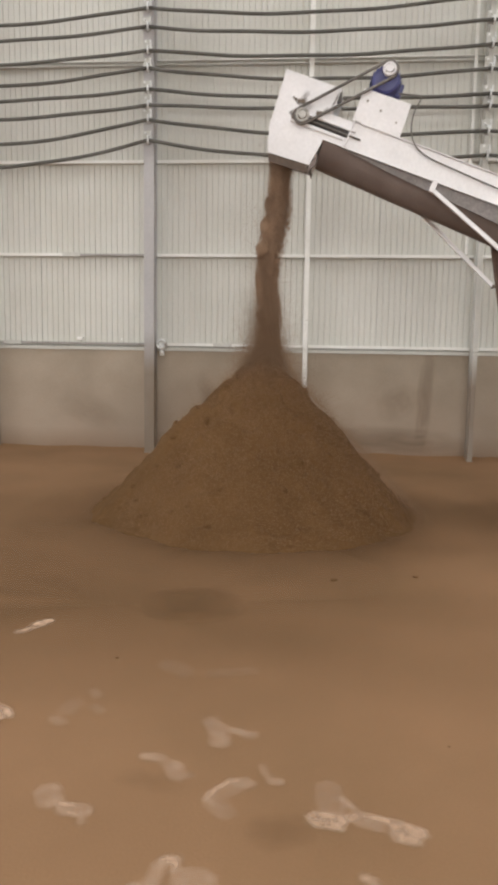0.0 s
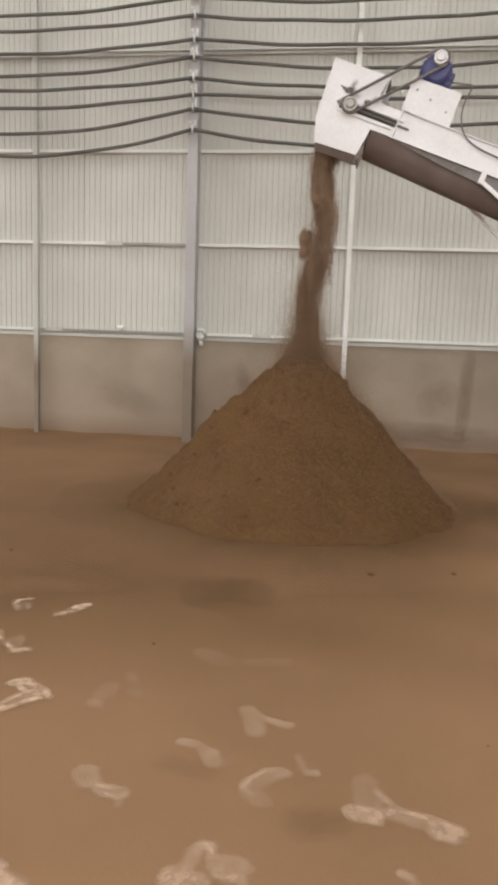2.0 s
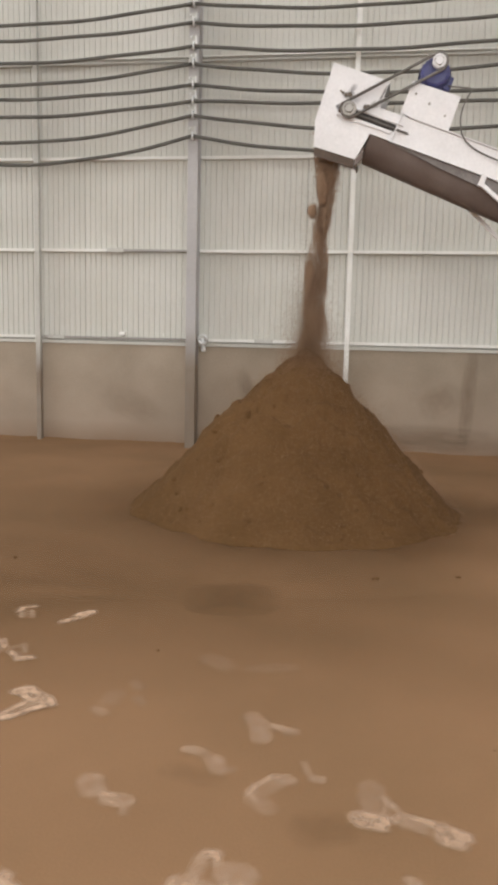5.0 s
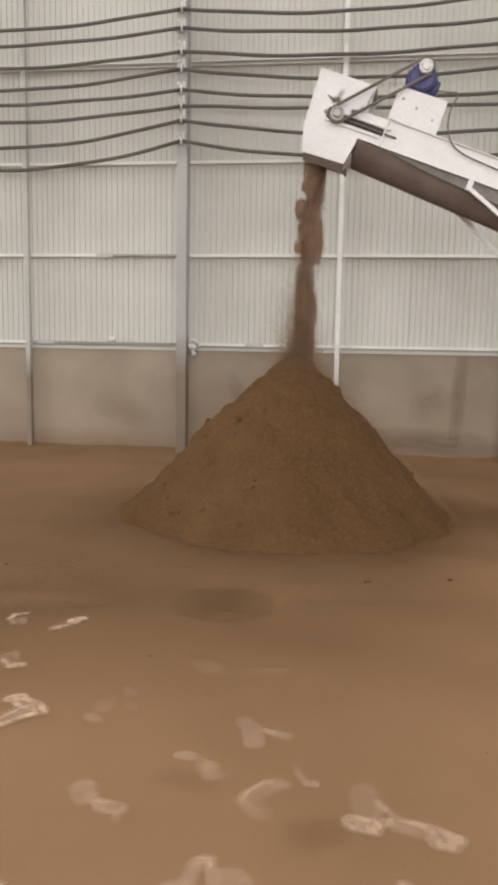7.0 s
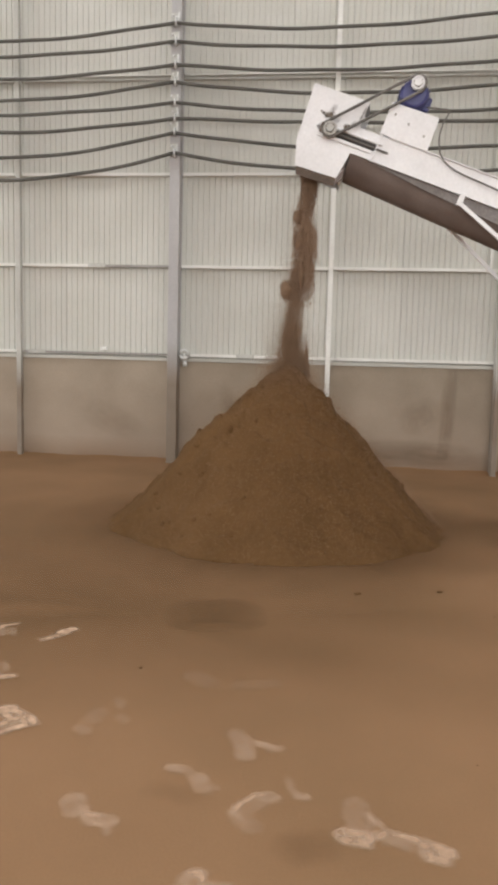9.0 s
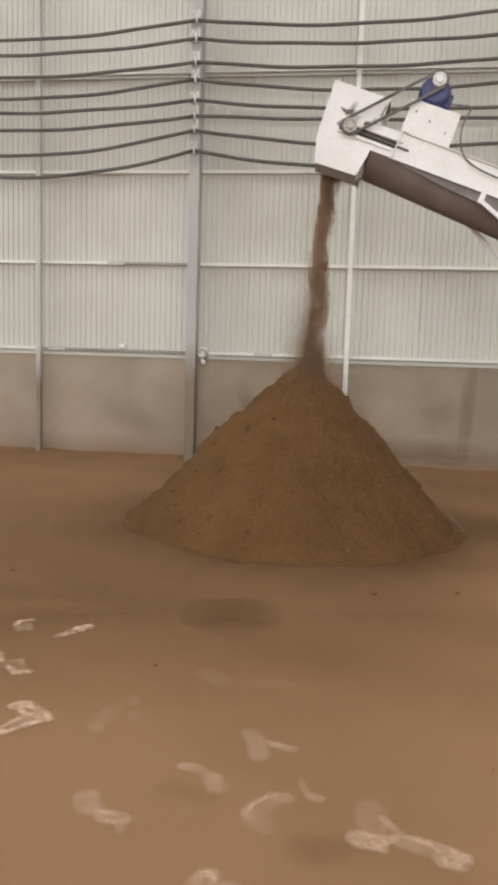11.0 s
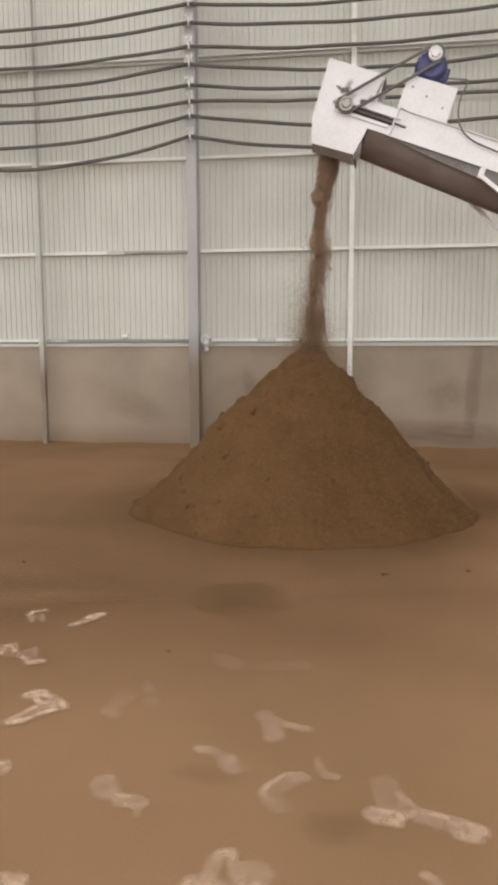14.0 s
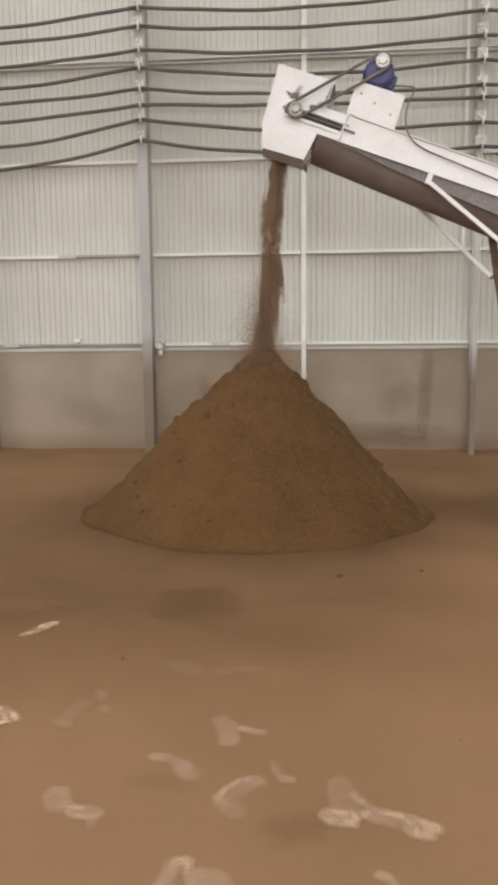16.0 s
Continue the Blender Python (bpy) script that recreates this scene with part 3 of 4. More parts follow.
        part("leg", add_bar(bmesh.new(), inv @ top, inv @ Vector((top.x, top.y, 0)), 0.07, 0.07), M_machine, root)
    return root, wheels


conveyor, sheaves = build_conveyor()


def soil_on_belt():
    bm = bmesh.new()
    rows = []
    for i in range(60):
        u = 3.2 + 6.2 * i / 59
        rows.append([bm.verts.new((u, 0.10 + 0.35 * k / 8, 0.098 + 0.03 * math.sin(math.pi * k / 8) * (0.8 + 0.3 * noise.noise((u * 3, k * 0.7, 1))))) for k in range(9)])
    for a, b in zip(rows, rows[1:]):
        for k in range(8):
            bm.faces.new((a[k], b[k], b[k + 1], a[k + 1]))
    ob = tagged(part("soil_load", bm, M_soil), "layer of brown soil riding on the belt", "soil")
    ob.matrix_world = CONV


soil_on_belt()

# ---- falling soil ----
TETRA = [Vector(p) for p in ((1, 1, 1), (-1, -1, 1), (-1, 1, -1), (1, -1, -1))]
TETRA_FACES = ((0, 1, 2), (0, 3, 1), (0, 2, 3), (1, 3, 2))


def as_mesh(name, verts, faces, mat):
    me = bpy.data.meshes.new(name)
    me.from_pydata(verts, [], faces)
    me.materials.append(mat)
    return me


def crumb_mesh(seed, spread, count, flat):
    """Fine crumbs, drawn out along the fall."""
    rng = random.Random(seed)
    verts, faces = [], []
    lean = rng.uniform(-0.12, 0.12)
    for _ in range(count):
        z = max(-0.36, min(0.36, rng.gauss(0, 0.14)))
        stray = rng.random() < 0.09
        a, d = rng.uniform(0, 6.283), spread * (1.1 - 1.6 * z * z) * (rng.uniform(1.0, 1.5) if stray else rng.random() ** 0.7)
        c = Vector((lean * z + 0.9 * d * math.cos(a), max(-0.10, min(0.10, flat * d * math.sin(a))), z - 0.03))
        r = rng.choice((0.002, 0.003)) if stray else rng.choice((0.004, 0.005, 0.0062, 0.0078))
        turn = Euler((rng.uniform(0, 6), rng.uniform(0, 6), 0)).to_matrix()
        n = len(verts)
        verts += [tuple(c + turn @ (p * r)) for p in TETRA]
        faces += [tuple(n + i for i in f) for f in TETRA_FACES]
    return as_mesh("crumbs", verts, faces, M_crumb)


def lump_mesh(seed, size, short=1.6, long=3.8):
    """One uneven lump of soil."""
    rng = random.Random(seed)
    bm = bmesh.new()
    bmesh.ops.create_icosphere(bm, subdivisions=2, radius=1.0)
    wx, wy, wz = size * rng.uniform(0.8, 1.2), size * rng.uniform(0.8, 1.1), size * rng.uniform(short, long)
    off = Vector((rng.uniform(0, 50), rng.uniform(0, 50), 0))
    at = Vector((rng.uniform(-0.04, 0.07), rng.uniform(-0.04, 0.04), rng.uniform(-0.08, 0.08)))
    for v in bm.verts:
        k = 1 + 0.5 * noise.noise(v.co * 1.3 + off) + 0.35 * noise.noise(v.co * 3.3 + off) + 0.18 * noise.noise(v.co * 8 + off)
        v.co = Vector((v.co.x * wx * k, v.co.y * wy * k, v.co.z * wz * k)) + at
    me = bpy.data.meshes.new("soil_clump")
    bm.to_mesh(me)
    bm.free()
    me.materials.append(M_fall)
    for p in me.polygons:
        p.use_smooth = True
    return me


CLUMPS = []


def flow(t):
    """How full the belt runs at the time t, from 0 to 1."""
    rows = ((-1.0, 1.0), (2.6, 1.0), (3.5, 0.3), (4.6, 0.35), (5.6, 0.55), (7.0, 0.8), (9.0, 0.45), (11.5, 0.18), (17.0, 0.12))
    for (a, u), (b, v) in zip(rows, rows[1:]):
        if a <= t < b:
            return u + (v - u) * (t - a) / (b - a)
    return rows[-1][1]


def build_clumps():
    rng = random.Random(11)
    big = [lump_mesh(s, rng.uniform(0.050, 0.078)) for s in range(10)]
    small = [lump_mesh(s, rng.uniform(0.026, 0.044)) for s in range(20, 30)]
    ball = [lump_mesh(s, rng.uniform(0.055, 0.080), 1.0, 1.5) for s in range(60, 66)]
    dense = [crumb_mesh(s, rng.uniform(0.085, 0.145), 3600, 1.6) for s in range(40, 50)]
    thin = [crumb_mesh(s, rng.uniform(0.06, 0.10), 1500, 1.45) for s in range(50, 60)]
    t = -0.62
    while t < 16.0:
        full = flow(t)
        kind = big if rng.random() < 0.10 + 0.6 * full else ball if rng.random() < 0.35 else small
        ob = tagged(new("soil_clump", rng.choice(kind)), "loose lump of brown soil falling onto the heap", "soil clump", "falling soil")
        veil = new("crumbs", rng.choice(dense if rng.random() < full else thin))
        veil.parent, veil["kind"] = ob, "stuff"
        sway = 0.05 * noise.noise((t * 2.3, 5.0, 1.0))
        side = -0.13 * full - 0.10 * (1 - full)
        drift = -0.27 - 0.02 * (1 - full) + sway
        CLUMPS.append((ob, t, side + rng.uniform(-0.02, 0.02), rng.uniform(-0.04, 0.04), rng.choice((-1, 1)) * rng.uniform(45, 85), rng.uniform(-9, 9), drift + rng.uniform(-0.19, 0.17) * (0.35 + 0.75 * full)))
        # rounder clods that fall along the outer edge of the stream
        if rng.random() < 0.04 + 0.34 * full:
            clod = tagged(new("soil_clump", rng.choice(ball)), "round clod of brown soil falling beside the stream", "soil clump", "falling soil")
            CLUMPS.append((clod, t + 0.02, side - 0.05, rng.uniform(-0.08, 0.02), rng.choice((-1, 1)) * rng.uniform(45, 85), rng.uniform(-30, 30), drift - rng.uniform(0.04, 0.30)))
        t += rng.uniform(0.048, 0.062) if full > 0.5 else rng.uniform(0.056, 0.074)


build_clumps()
PARK = CONV @ Vector((7.6, W / 2, -0.14))
LIFT = CONV @ Vector((0.7, W / 2, -0.14))
FALL = 0.57


def clump_pose(s, jx, jy, turn, tilt, vx):
    """The place of a lump s seconds after it leaves the belt."""
    x0, y0, z0 = -0.10 + jx * 0.6, 9.13 + jy, 4.42
    if s <= -3.0:
        p = PARK
    elif s < -0.35:
        p = PARK.lerp(LIFT, (s + 3.0) / 2.65)
    elif s < 0:
        p = LIFT.lerp(Vector((x0, y0, z0)), (s + 0.35) / 0.35)
    else:
        k = min(s, FALL)
        p = Vector((x0 + vx * k, y0 + (PILE[1] + 0.05 - y0) * k / FALL, z0 - 1.7 * k - 4.9 * k * k))
        if s > FALL:
            # it sinks into the top of the heap
            p = Vector((p.x + (PILE[0] - p.x) * min(1.0, (s - FALL) / 0.2), p.y + (PILE[1] - p.y) * min(1.0, (s - FALL) / 0.2), max(0.95, p.z - (s - FALL) * 7)))
    spin = tilt * max(0.0, min(s, FALL)) / FALL
    lie = 69.5 * max(0.0, min(1.0, (-0.03 - s) / 0.10))
    return pose(p.x, p.y, p.z, spin * 0.4, 180 - lie + spin, turn * max(0.0, min(s, FALL)) / FALL)


def dust_cloud(seed, count, reach, tall):
    """Fine dust that hangs over the flanks of the heap and round the foot of the stream."""
    rng = np.random.RandomState(seed)
    n = count // 2
    a = rng.uniform(0, 2 * math.pi, count)
    r = np.concatenate((2.0 * rng.random_sample(n) ** 0.8, np.abs(rng.normal(0, 0.20, count - n))))
    near = np.where(rng.random_sample(n) < 0.5, 0.3, 1.0)
    flank = HIGH * (1 - r[:n] / WIDE) + rng.exponential(1.0, n) * near * reach * (1.25 - 0.5 * r[:n])
    h = np.concatenate((flank, HIGH * (1 - r[n:] / WIDE) - 0.05 + rng.exponential(tall, count - n)))
    middle = np.stack((r * np.cos(a), r * np.sin(a), h), 1)
    size = rng.choice((0.0013, 0.0016, 0.0020), count)[:, None, None]
    corner = np.array(TETRA)[None] * size + rng.normal(0, 0.3, (count, 4, 3)) * size
    verts = (middle[:, None] + corner).reshape(-1, 3)
    faces = (np.arange(count)[:, None, None] * 4 + np.array(TETRA_FACES)[None]).reshape(-1, 3)
    ob = tagged(new("dust_cloud", as_mesh("dust_cloud", verts.tolist(), faces.tolist(), M_haze)), "thin brown dust hanging over the soil heap", "dust", kind="stuff")
    ob.location = (*PILE, 0)
    return ob


haze = dust_cloud(3, 130000, 0.13, 0.35)
puff = dust_cloud(4, 150000, 0.16, 0.45)


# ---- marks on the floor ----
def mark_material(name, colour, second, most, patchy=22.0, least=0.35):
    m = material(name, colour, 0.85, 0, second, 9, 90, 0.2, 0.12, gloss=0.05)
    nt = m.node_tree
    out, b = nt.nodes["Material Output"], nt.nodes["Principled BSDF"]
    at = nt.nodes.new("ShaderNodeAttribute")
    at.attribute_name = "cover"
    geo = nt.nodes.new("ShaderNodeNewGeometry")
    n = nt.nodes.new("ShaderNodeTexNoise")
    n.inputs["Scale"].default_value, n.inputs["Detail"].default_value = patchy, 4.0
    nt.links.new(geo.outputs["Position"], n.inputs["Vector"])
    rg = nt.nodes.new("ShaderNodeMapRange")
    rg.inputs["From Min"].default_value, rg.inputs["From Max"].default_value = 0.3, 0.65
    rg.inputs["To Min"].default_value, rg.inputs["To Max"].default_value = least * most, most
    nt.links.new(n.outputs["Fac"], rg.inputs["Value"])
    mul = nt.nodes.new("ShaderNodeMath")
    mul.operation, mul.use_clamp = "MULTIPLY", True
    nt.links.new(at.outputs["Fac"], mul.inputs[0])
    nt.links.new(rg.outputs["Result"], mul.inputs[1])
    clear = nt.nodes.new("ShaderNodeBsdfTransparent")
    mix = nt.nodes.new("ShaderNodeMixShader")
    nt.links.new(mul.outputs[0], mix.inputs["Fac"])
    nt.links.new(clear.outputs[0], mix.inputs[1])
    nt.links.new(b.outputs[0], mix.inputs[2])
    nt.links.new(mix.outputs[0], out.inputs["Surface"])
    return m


M_print = mark_material("pale dust pressed by soles", (0.63, 0.445, 0.315), (0.50, 0.345, 0.24), 0.70, 20.0, 0.5)
# damp stains, and the shade painted on the floor round the heap
M_damp_shade = mark_material("dark damp dust and painted shade", (0.162, 0.094, 0.044), (0.140, 0.081, 0.037), 0.72, 1.6, 0.88)


def floor_mark(name, p, q, width, cover, rim, mat, label, category, group, seed=0, lift=0.003, plane=None):
    """A soft-edged mark from p to q. cover: how dense it is in the middle; rim: how dense near its edge."""
    p, q = Vector((*p, 0)), Vector((*q, 0))
    mid, half = (p + q) / 2, max((q - p).length / 2, 0.03)
    ax = (q - p).normalized() if (q - p).length > 1e-4 else Vector((1, 0, 0))
    ay = Vector((-ax.y, ax.x, 0))
    bm = bmesh.new()
    na, levels = 28, (0.35, 0.60, 0.80, 0.95, 1.32)
    dens = (cover, cover, rim, rim, 0.0)
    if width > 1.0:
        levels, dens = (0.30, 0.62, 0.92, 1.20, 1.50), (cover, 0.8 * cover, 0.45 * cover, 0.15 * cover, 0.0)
    vals = [cover]
    c = bm.verts.new((0, 0, 0))
    rings = []
    for f, d in zip(levels, dens):
        ring = []
        for k in range(na):
            a = 2 * math.pi * k / na
            x, y = math.cos(a), math.sin(a)
            waist = 1 - 0.22 * math.exp(-((x + 0.1) / 0.3) ** 2) if width < 0.2 else 1
            wob = 1 + 0.16 * noise.noise((x * 1.6 + seed * 7.3, y * 1.6, seed * 3.1)) + 0.07 * noise.noise((x * 5, y * 5, seed * 5.7))
            sx = abs(x) ** 0.75 * (1 if x > 0 else -1)
            v = ax * (half * sx * f * wob) + ay * (width / 2 * y * f * wob * waist)
            ring.append(bm.verts.new((v.x, v.y, 0)))
            vals.append(d * (0.75 + 0.5 * noise.noise((x * 2 + seed, y * 2, f * 3 + seed))))
        rings.append(ring)
    for k in range(na):
        bm.faces.new((c, rings[0][k], rings[0][(k + 1) % na]))
    for a, b in zip(rings, rings[1:]):
        for k in range(na):
            bm.faces.new((a[k], b[k], b[(k + 1) % na], a[(k + 1) % na]))
    ob = part(name, bm, mat)
    at = ob.data.attributes.new("cover", "FLOAT", "POINT")
    at.data.foreach_set("value", [max(0.0, v) for v in vals])
    here = Matrix.Translation((mid.x, mid.y, lift))
    ob.matrix_world = plane @ here if plane else here
    return tagged(ob, label, category, group)


PRINT_COUNT = []


def shoe_print(label, strokes):
    """Dust pressed pale by one sole. Each stroke: from x, y to x, y, its width and its density."""
    seed = len(PRINT_COUNT) + 1
    PRINT_COUNT.append(seed)
    soft, step = 0.034, 0.010
    x0 = min(min(k[0], k[2]) - k[4] for k in strokes) - soft
    x1 = max(max(k[0], k[2]) + k[4] for k in strokes) + soft
    y0 = min(min(k[1], k[3]) - k[4] for k in strokes) - soft
    y1 = max(max(k[1], k[3]) + k[4] for k in strokes) + soft
    nx, ny = int((x1 - x0) / step) + 1, int((y1 - y0) / step) + 1
    cx, cy = (x0 + x1) / 2, (y0 + y1) / 2
    gx, gy = np.meshgrid(x0 + step * np.arange(nx), y0 + step * np.arange(ny))
    wob = np.array([[noise.noise((float(x) * 22, float(y) * 22, seed)) for x in gx[0]] for y in gy[:, 0]])
    cover = np.zeros_like(gx)
    for ax, ay, bx, by, w, d in strokes:
        dx, dy = bx - ax, by - ay
        f = np.clip(((gx - ax) * dx + (gy - ay) * dy) / max(dx * dx + dy * dy, 1e-6), 0, 1)
        far = np.hypot(gx - ax - f * dx, gy - ay - f * dy) - 0.008 * wob
        edge = np.clip((w / 2 + soft * 0.62 - far) / soft, 0, 1)
        cover = np.maximum(cover, d * edge * edge * (3 - 2 * edge))
    verts = [(float(x - cx), float(y - cy), 0.0) for x, y in zip(gx.ravel(), gy.ravel())]
    faces = []
    for j in range(ny - 1):
        for i in range(nx - 1):
            if cover[j:j + 2, i:i + 2].max() > 0:
                faces.append((j * nx + i, j * nx + i + 1, (j + 1) * nx + i + 1, (j + 1) * nx + i))
    ob = new("shoe_print", as_mesh("shoe_print", verts, faces, M_print))
    ob.data.attributes.new("cover", "FLOAT", "POINT").data.foreach_set("value", [float(v) for v in cover.ravel()])
    ob.location = (cx, cy, 0.0090 + 0.0006 * (seed % 4))
    return tagged(ob, label, "shoe print", "shoe prints")


shoe_print("pale heel print pressed into the floor dust", [(-2.156, 5.228, -2.163, 5.301, 0.042, 1.04), (-2.163, 5.301, -2.095, 5.347, 0.042, 1.1), (-2.158, 5.252, -2.091, 5.126, 0.028, 0.78), (-2.078, 5.251, -2.023, 5.146, 0.028, 0.65), (-2.097, 5.196, -2.074, 5.203, 0.098, 0.33)])
shoe_print("pale narrow shoe print pressed into the floor dust", [(-1.781, 5.088, -1.711, 5.19, 0.049, 1.04), (-1.705, 5.251, -1.651, 5.315, 0.077, 1.23), (-1.744, 5.11, -1.658, 5.241, 0.042, 0.91)])
shoe_print("pale toe print pressed into the floor dust", [(-2.049, 4.554, -2.071, 4.675, 0.042, 1.04), (-2.071, 4.675, -2.031, 4.706, 0.042, 1.17), (-2.031, 4.706, -1.969, 4.596, 0.035, 1.04), (-2.012, 4.574, -1.992, 4.58, 0.112, 0.26)])
shoe_print("pale heel print pressed into the floor dust", [(-1.9, 4.549, -1.803, 4.466, 0.042, 1.04), (-1.803, 4.457, -1.75, 4.489, 0.06, 1.2), (-1.911, 4.612, -1.864, 4.654, 0.03, 0.4), (-1.865, 4.673, -1.814, 4.554, 0.025, 0.45), (-1.859, 4.56, -1.838, 4.566, 0.05, 0.15)])
shoe_print("two overlapping pale shoe prints in the floor dust", [(-1.611, 4.048, -1.568, 4.074, 0.084, 1.3), (-1.568, 4.074, -1.484, 4.037, 0.042, 1.23), (-1.484, 4.037, -1.414, 3.999, 0.035, 1.17), (-1.414, 3.999, -1.367, 3.928, 0.035, 1.17), (-1.595, 4.03, -1.518, 3.979, 0.042, 1.17), (-1.598, 3.757, -1.512, 3.966, 0.035, 1.23), (-1.59, 3.74, -1.539, 3.766, 0.056, 1.3), (-1.539, 3.766, -1.429, 3.899, 0.042, 1.3), (-1.564, 3.772, -1.451, 3.947, 0.084, 0.65), (-1.462, 3.986, -1.4, 3.906, 0.035, 1.04), (-1.506, 3.968, -1.462, 3.986, 0.042, 1.04)])
shoe_print("faint old shoe print in the floor dust", [(-1.11, 3.921, -1.076, 3.898, 0.07, 0.35), (-1.081, 4.023, -1.068, 4.103, 0.1, 0.2), (-1.0, 4.269, -0.965, 4.21, 0.05, 0.22), (-0.938, 4.088, -0.905, 4.041, 0.05, 0.22)])
shoe_print("smudged pale shoe print with a long heel mark", [(-0.281, 3.999, -0.247, 3.933, 0.09, 0.42), (-0.236, 3.936, -0.208, 3.792, 0.1, 0.5), (-0.171, 3.916, -0.041, 3.884, 0.045, 0.6), (-0.078, 3.869, -0.041, 3.879, 0.05, 0.5)])
shoe_print("smudged pale shoe print in the floor dust", [(-0.547, 3.625, -0.482, 3.615, 0.06, 0.7), (-0.466, 3.608, -0.412, 3.544, 0.05, 0.4), (-0.4, 3.552, -0.367, 3.481, 0.085, 0.55), (-0.35, 3.505, -0.314, 3.485, 0.04, 0.35)])
shoe_print("pale shoe print with separate toe and heel", [(-0.918, 3.286, -0.888, 3.226, 0.115, 0.5), (-0.891, 3.207, -0.845, 3.201, 0.03, 0.7), (-0.85, 3.208, -0.811, 3.2, 0.025, 0.9), (-0.795, 3.17, -0.727, 3.165, 0.085, 0.7), (-0.804, 3.151, -0.727, 3.135, 0.025, 0.9), (-0.789, 3.205, -0.716, 3.18, 0.02, 0.8), (-0.725, 3.136, -0.703, 3.084, 0.025, 0.5)])
shoe_print("pale curved shoe print pressed into the floor dust", [(-0.206, 3.306, -0.176, 3.379, 0.03, 0.9), (-0.176, 3.379, -0.116, 3.457, 0.025, 0.9), (-0.116, 3.457, -0.048, 3.473, 0.03, 0.9), (-0.088, 3.44, -0.034, 3.44, 0.06, 0.7), (-0.205, 3.293, -0.155, 3.263, 0.025, 0.6), (-0.163, 3.32, -0.084, 3.401, 0.07, 0.3), (-0.17, 3.276, -0.113, 3.223, 0.09, 0.3)])
shoe_print("small pale scuff in the floor dust", [(0.023, 3.601, 0.049, 3.51, 0.025, 0.4), (0.071, 3.483, 0.103, 3.473, 0.045, 0.6)])
shoe_print("broad pale sole print pressed into the floor dust", [(0.332, 3.456, 0.343, 3.389, 0.11, 0.32), (0.336, 3.371, 0.354, 3.309, 0.12, 0.36), (0.282, 3.225, 0.364, 3.218, 0.09, 0.9), (0.271, 3.234, 0.283, 3.187, 0.04, 0.9), (0.38, 3.39, 0.391, 3.27, 0.04, 0.55), (0.287, 3.177, 0.379, 3.169, 0.025, 1.0)])
shoe_print("long pale shoe print with tread marks", [(0.394, 3.372, 0.46, 3.286, 0.022, 0.8), (0.435, 3.238, 0.462, 3.267, 0.05, 0.9), (0.462, 3.271, 0.596, 3.234, 0.035, 0.95), (0.469, 3.219, 0.536, 3.198, 0.06, 0.55), (0.535, 3.19, 0.59, 3.167, 0.03, 0.4), (0.61, 3.215, 0.702, 3.171, 0.07, 0.9), (0.612, 3.143, 0.684, 3.118, 0.06, 0.75), (0.591, 3.152, 0.61, 3.215, 0.018, 0.8), (0.625, 3.139, 0.649, 3.202, 0.02, 1.0)])
shoe_print("pale shoe print with a crumbled toe", [(-0.315, 2.889, -0.272, 2.899, 0.045, 0.9), (-0.265, 2.884, -0.267, 2.841, 0.022, 0.9), (-0.323, 2.854, -0.331, 2.757, 0.06, 0.55), (-0.361, 2.705, -0.304, 2.688, 0.13, 0.75), (-0.361, 2.661, -0.358, 2.736, 0.03, 0.9)])
shoe_print("blurred pale sole print in the floor dust", [(-0.21, 2.8, -0.155, 2.797, 0.12, 0.5), (-0.202, 2.756, -0.169, 2.748, 0.07, 0.75), (-0.13, 2.772, -0.115, 2.716, 0.03, 0.6)])
shoe_print("small pale scuff in the floor dust", [(0.461, 2.881, 0.486, 2.866, 0.035, 0.8), (0.486, 2.866, 0.512, 2.828, 0.03, 0.6)])
shoe_print("pale heel print pressed into the floor dust", [(-1.465, 3.362, -1.435, 3.369, 0.042, 1.04), (-1.433, 3.365, -1.409, 3.335, 0.035, 0.91), (-1.436, 3.294, -1.417, 3.313, 0.056, 0.78)])
shoe_print("bright dusty sole print pressed into the floor", [(-1.084, 2.602, -1.041, 2.627, 0.1, 0.9), (-1.031, 2.584, -0.938, 2.543, 0.12, 1.0), (-1.083, 2.655, -0.995, 2.601, 0.04, 1.0), (-1.04, 2.538, -0.958, 2.505, 0.12, 0.8)])
shoe_print("faint old scuff in the floor dust", [(-0.637, 4.678, -0.53, 4.587, 0.13, 0.16), (-0.338, 4.588, -0.135, 4.643, 0.1, 0.12)])
# the first three are damp dust; the three broad ones paint shade into the floor
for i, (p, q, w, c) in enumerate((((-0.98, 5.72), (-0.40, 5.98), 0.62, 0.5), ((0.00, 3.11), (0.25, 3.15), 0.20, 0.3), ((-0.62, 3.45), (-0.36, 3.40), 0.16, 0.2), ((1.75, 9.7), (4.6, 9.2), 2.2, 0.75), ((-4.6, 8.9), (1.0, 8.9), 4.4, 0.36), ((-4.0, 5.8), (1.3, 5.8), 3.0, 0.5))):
    floor_mark("damp_shade_patch", p, q, w, c, c * 0.6, M_damp_shade, "dark floor patch of damp dust and painted shade", "stain", "damp patches", i + 60, 0.0015 + 0.0010 * i)

M_spill = mark_material("thin spilled soil", (0.150, 0.083, 0.037), (0.122, 0.067, 0.029), 1.0, 5.0, 0.7)
floor_mark("soil_spill", (-2.16, 9.20), (1.44, 9.20), 3.6, 1.2, 1.0, M_spill, "thin fringe of spilled soil round the heap", "soil", "", 71, 0.0011)


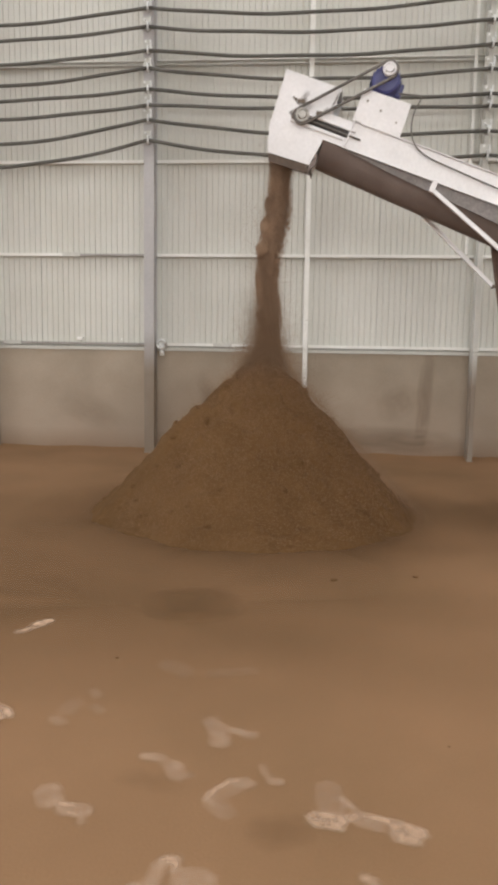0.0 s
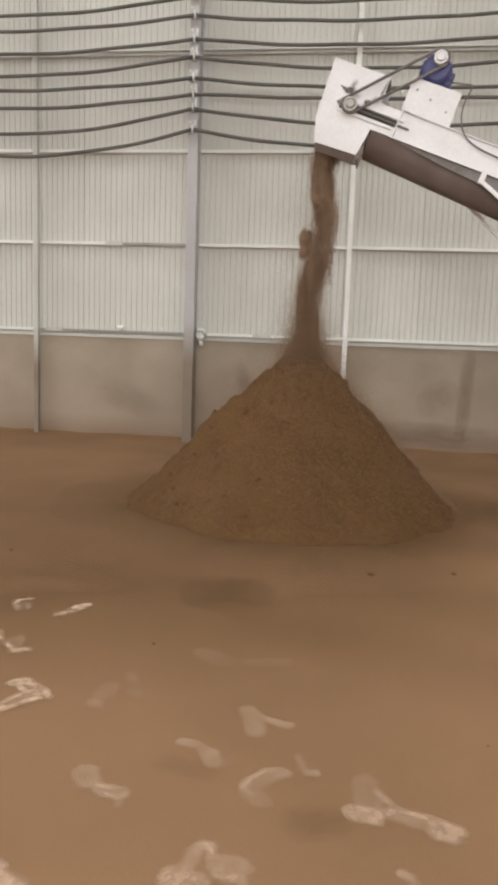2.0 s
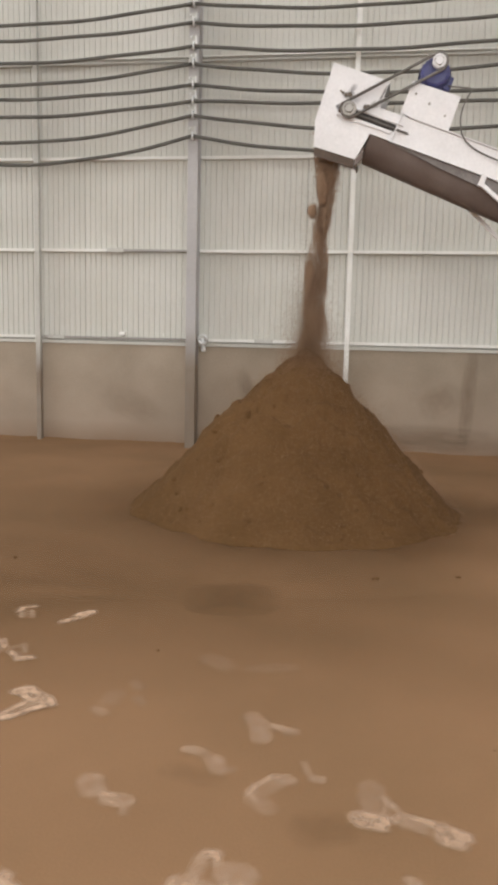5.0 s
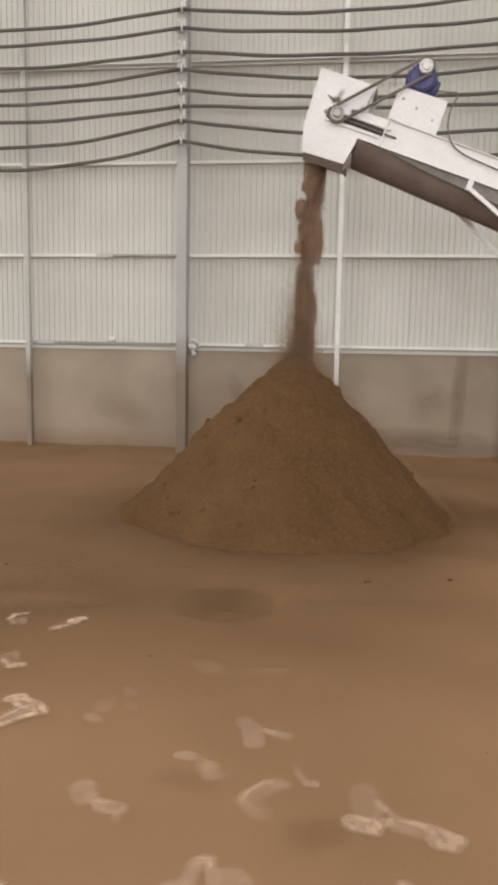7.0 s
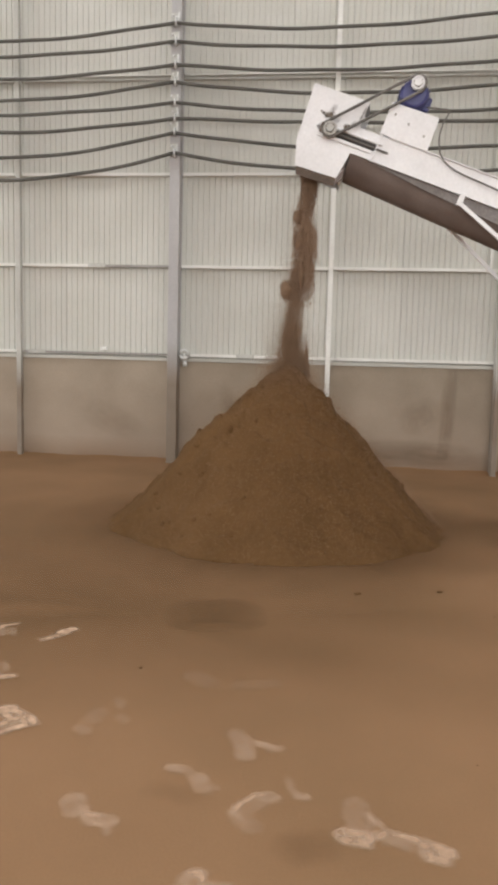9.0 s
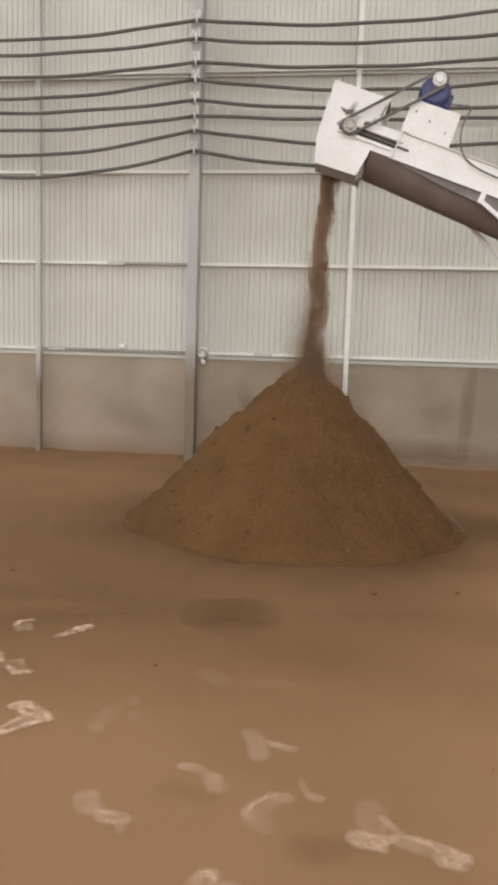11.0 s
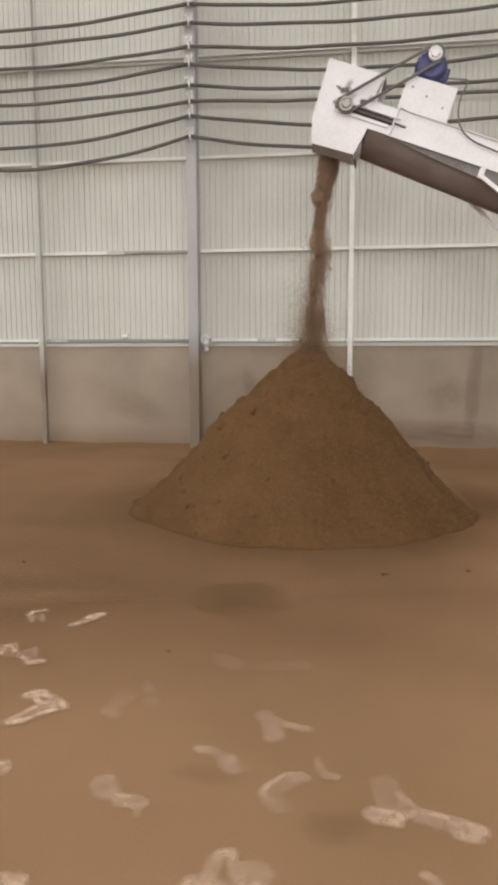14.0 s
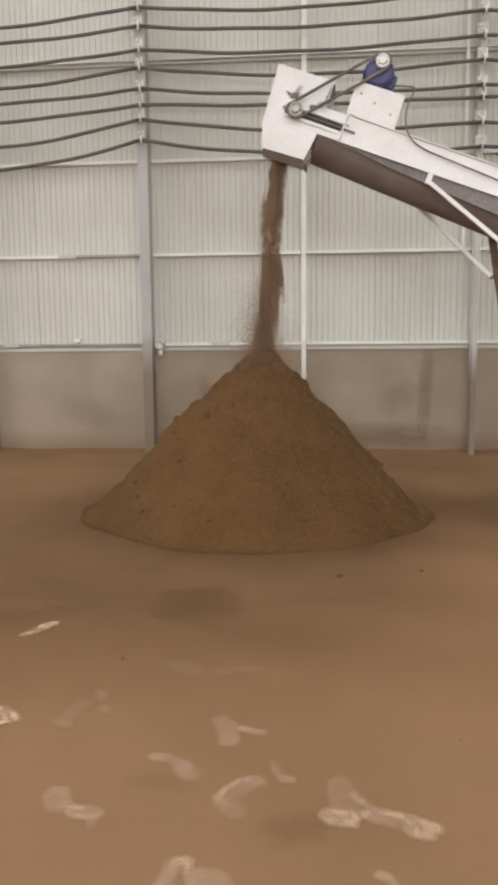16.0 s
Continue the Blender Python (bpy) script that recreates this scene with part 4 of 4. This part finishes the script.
# stains on the wall foot and oil spatter on the hood, each on its own upright plane
WALL = Matrix(((1, 0, 0, 0), (0, 0, -1, 14.30), (0, 1, 0, 0), (0, 0, 0, 1)))
for i, (p, q, w, c) in enumerate((((2.28, 1.85), (2.20, 0.35), 0.24, 0.38), ((2.05, 1.2), (1.45, 0.8), 0.5, 0.25), ((-4.6, 0.9), (-3.6, 0.6), 0.5, 0.2), ((-1.9, 1.4), (-1.6, 0.5), 0.3, 0.35), ((0.5, 0.35), (2.7, 0.3), 0.4, 0.45))):
    floor_mark("wall_stain", p, q, w, c, c * 0.6, M_damp_shade, "dark damp stain on the concrete wall foot", "stain", "wall stains", i + 80, 0.002, WALL)
HOODSIDE = CONV @ Matrix(((1, 0, 0, 0), (0, 0, -1, 0), (0, 1, 0, 0), (0, 0, 0, 1)))
M_oil = mark_material("oily grime spatter", (0.05, 0.035, 0.026), (0.09, 0.06, 0.045), 1.0, 30.0)
for i, (p, q, w, c) in enumerate((((-0.12, 0.13), (-0.02, 0.17), 0.055, 0.9), ((-0.08, 0.16), (-0.04, 0.27), 0.05, 0.4), ((-0.14, -0.02), (-0.09, 0.03), 0.06, 1.0), ((0.12, 0.10), (0.19, 0.08), 0.05, 0.8), ((0.20, 0.11), (0.25, 0.17), 0.06, 0.6), ((-0.1, 0.05), (0.05, 0.13), 0.05, 0.3), ((0.26, 0.2), (0.28, 0.36), 0.02, 0.9))):
    floor_mark("oil_spatter", p, q, w * 1.25, c * 1.3, c * 0.8, M_oil, "dark oily grime on the white hood", "stain", "oil spatter", i + 90, 0.003, HOODSIDE)


def loose_lump(x, y, r, seed):
    rng = random.Random(seed)
    bm = bmesh.new()
    bmesh.ops.create_icosphere(bm, subdivisions=2, radius=1.0)
    for v in bm.verts:
        k = 1 + 0.35 * noise.noise(v.co * 1.7 + Vector((seed, 0, 0)))
        v.co = Vector((v.co.x * r * 1.5 * k, v.co.y * r * k, max(v.co.z, -0.5) * r * 0.55 * k))
    ob = smooth(part("soil_lump", bm, M_soil))
    ob.matrix_world = pose(x, y, r * 0.25, 0, 0, rng.uniform(0, 180))
    tagged(ob, "small dark lump of soil lying on the floor", "soil lump", "stray soil lumps")


for i, (x, y, r) in enumerate(((-2.8, 6.52, 0.03), (0.43, 6.58, 0.04), (1.15, 6.78, 0.03), (-1.0, 4.76, 0.018), (-1.75, 6.9, 0.018), (0.95, 3.9, 0.008), (1.5, 6.2, 0.014))):
    loose_lump(x, y, r * 0.55, i)


# ---- motions ----
def motions():
    walk(pile, [(0.0, pose(*PILE, -0.05)), (8.0, pose(*PILE, -0.025)), (16.0, pose(*PILE, 0.0))])
    for w, rate in zip(sheaves, (300.0, 300.0)):
        here = w.location.copy()
        walk(w, [(k * 0.2, pose(*here, 0, rate * 0.2 * k, 0)) for k in range(81)])
    sway = [(k * 0.5, 0.03 * math.sin(k * 0.9), 0.02 * math.sin(k * 0.7 + 1), 0.02 * math.sin(k * 1.1)) for k in range(33)]
    walk(haze, [(t, pose(PILE[0] + x, PILE[1] + y, z)) for t, x, y, z in sway])
    # the first thick dust settles once the stream thins
    walk(puff, [(t, pose(PILE[0] - x, PILE[1] + y, z - 1.3 * max(0.0, min(1.0, (t - 2.8) / 3.4)))) for t, x, y, z in sway])
    steps = (-3.0, -0.35, -0.13, -0.08, -0.03, 0.07, 0.14, 0.2, 0.3, 0.4, 0.48, FALL, FALL + 0.1, FALL + 0.25)
    for ob, t0, *rest in CLUMPS:
        times = sorted({0.0, 16.0} | {round(t0 + s, 3) for s in steps if 0 < t0 + s < 16})
        walk(ob, [(t, clump_pose(t - t0, *rest)) for t in times])


motions()
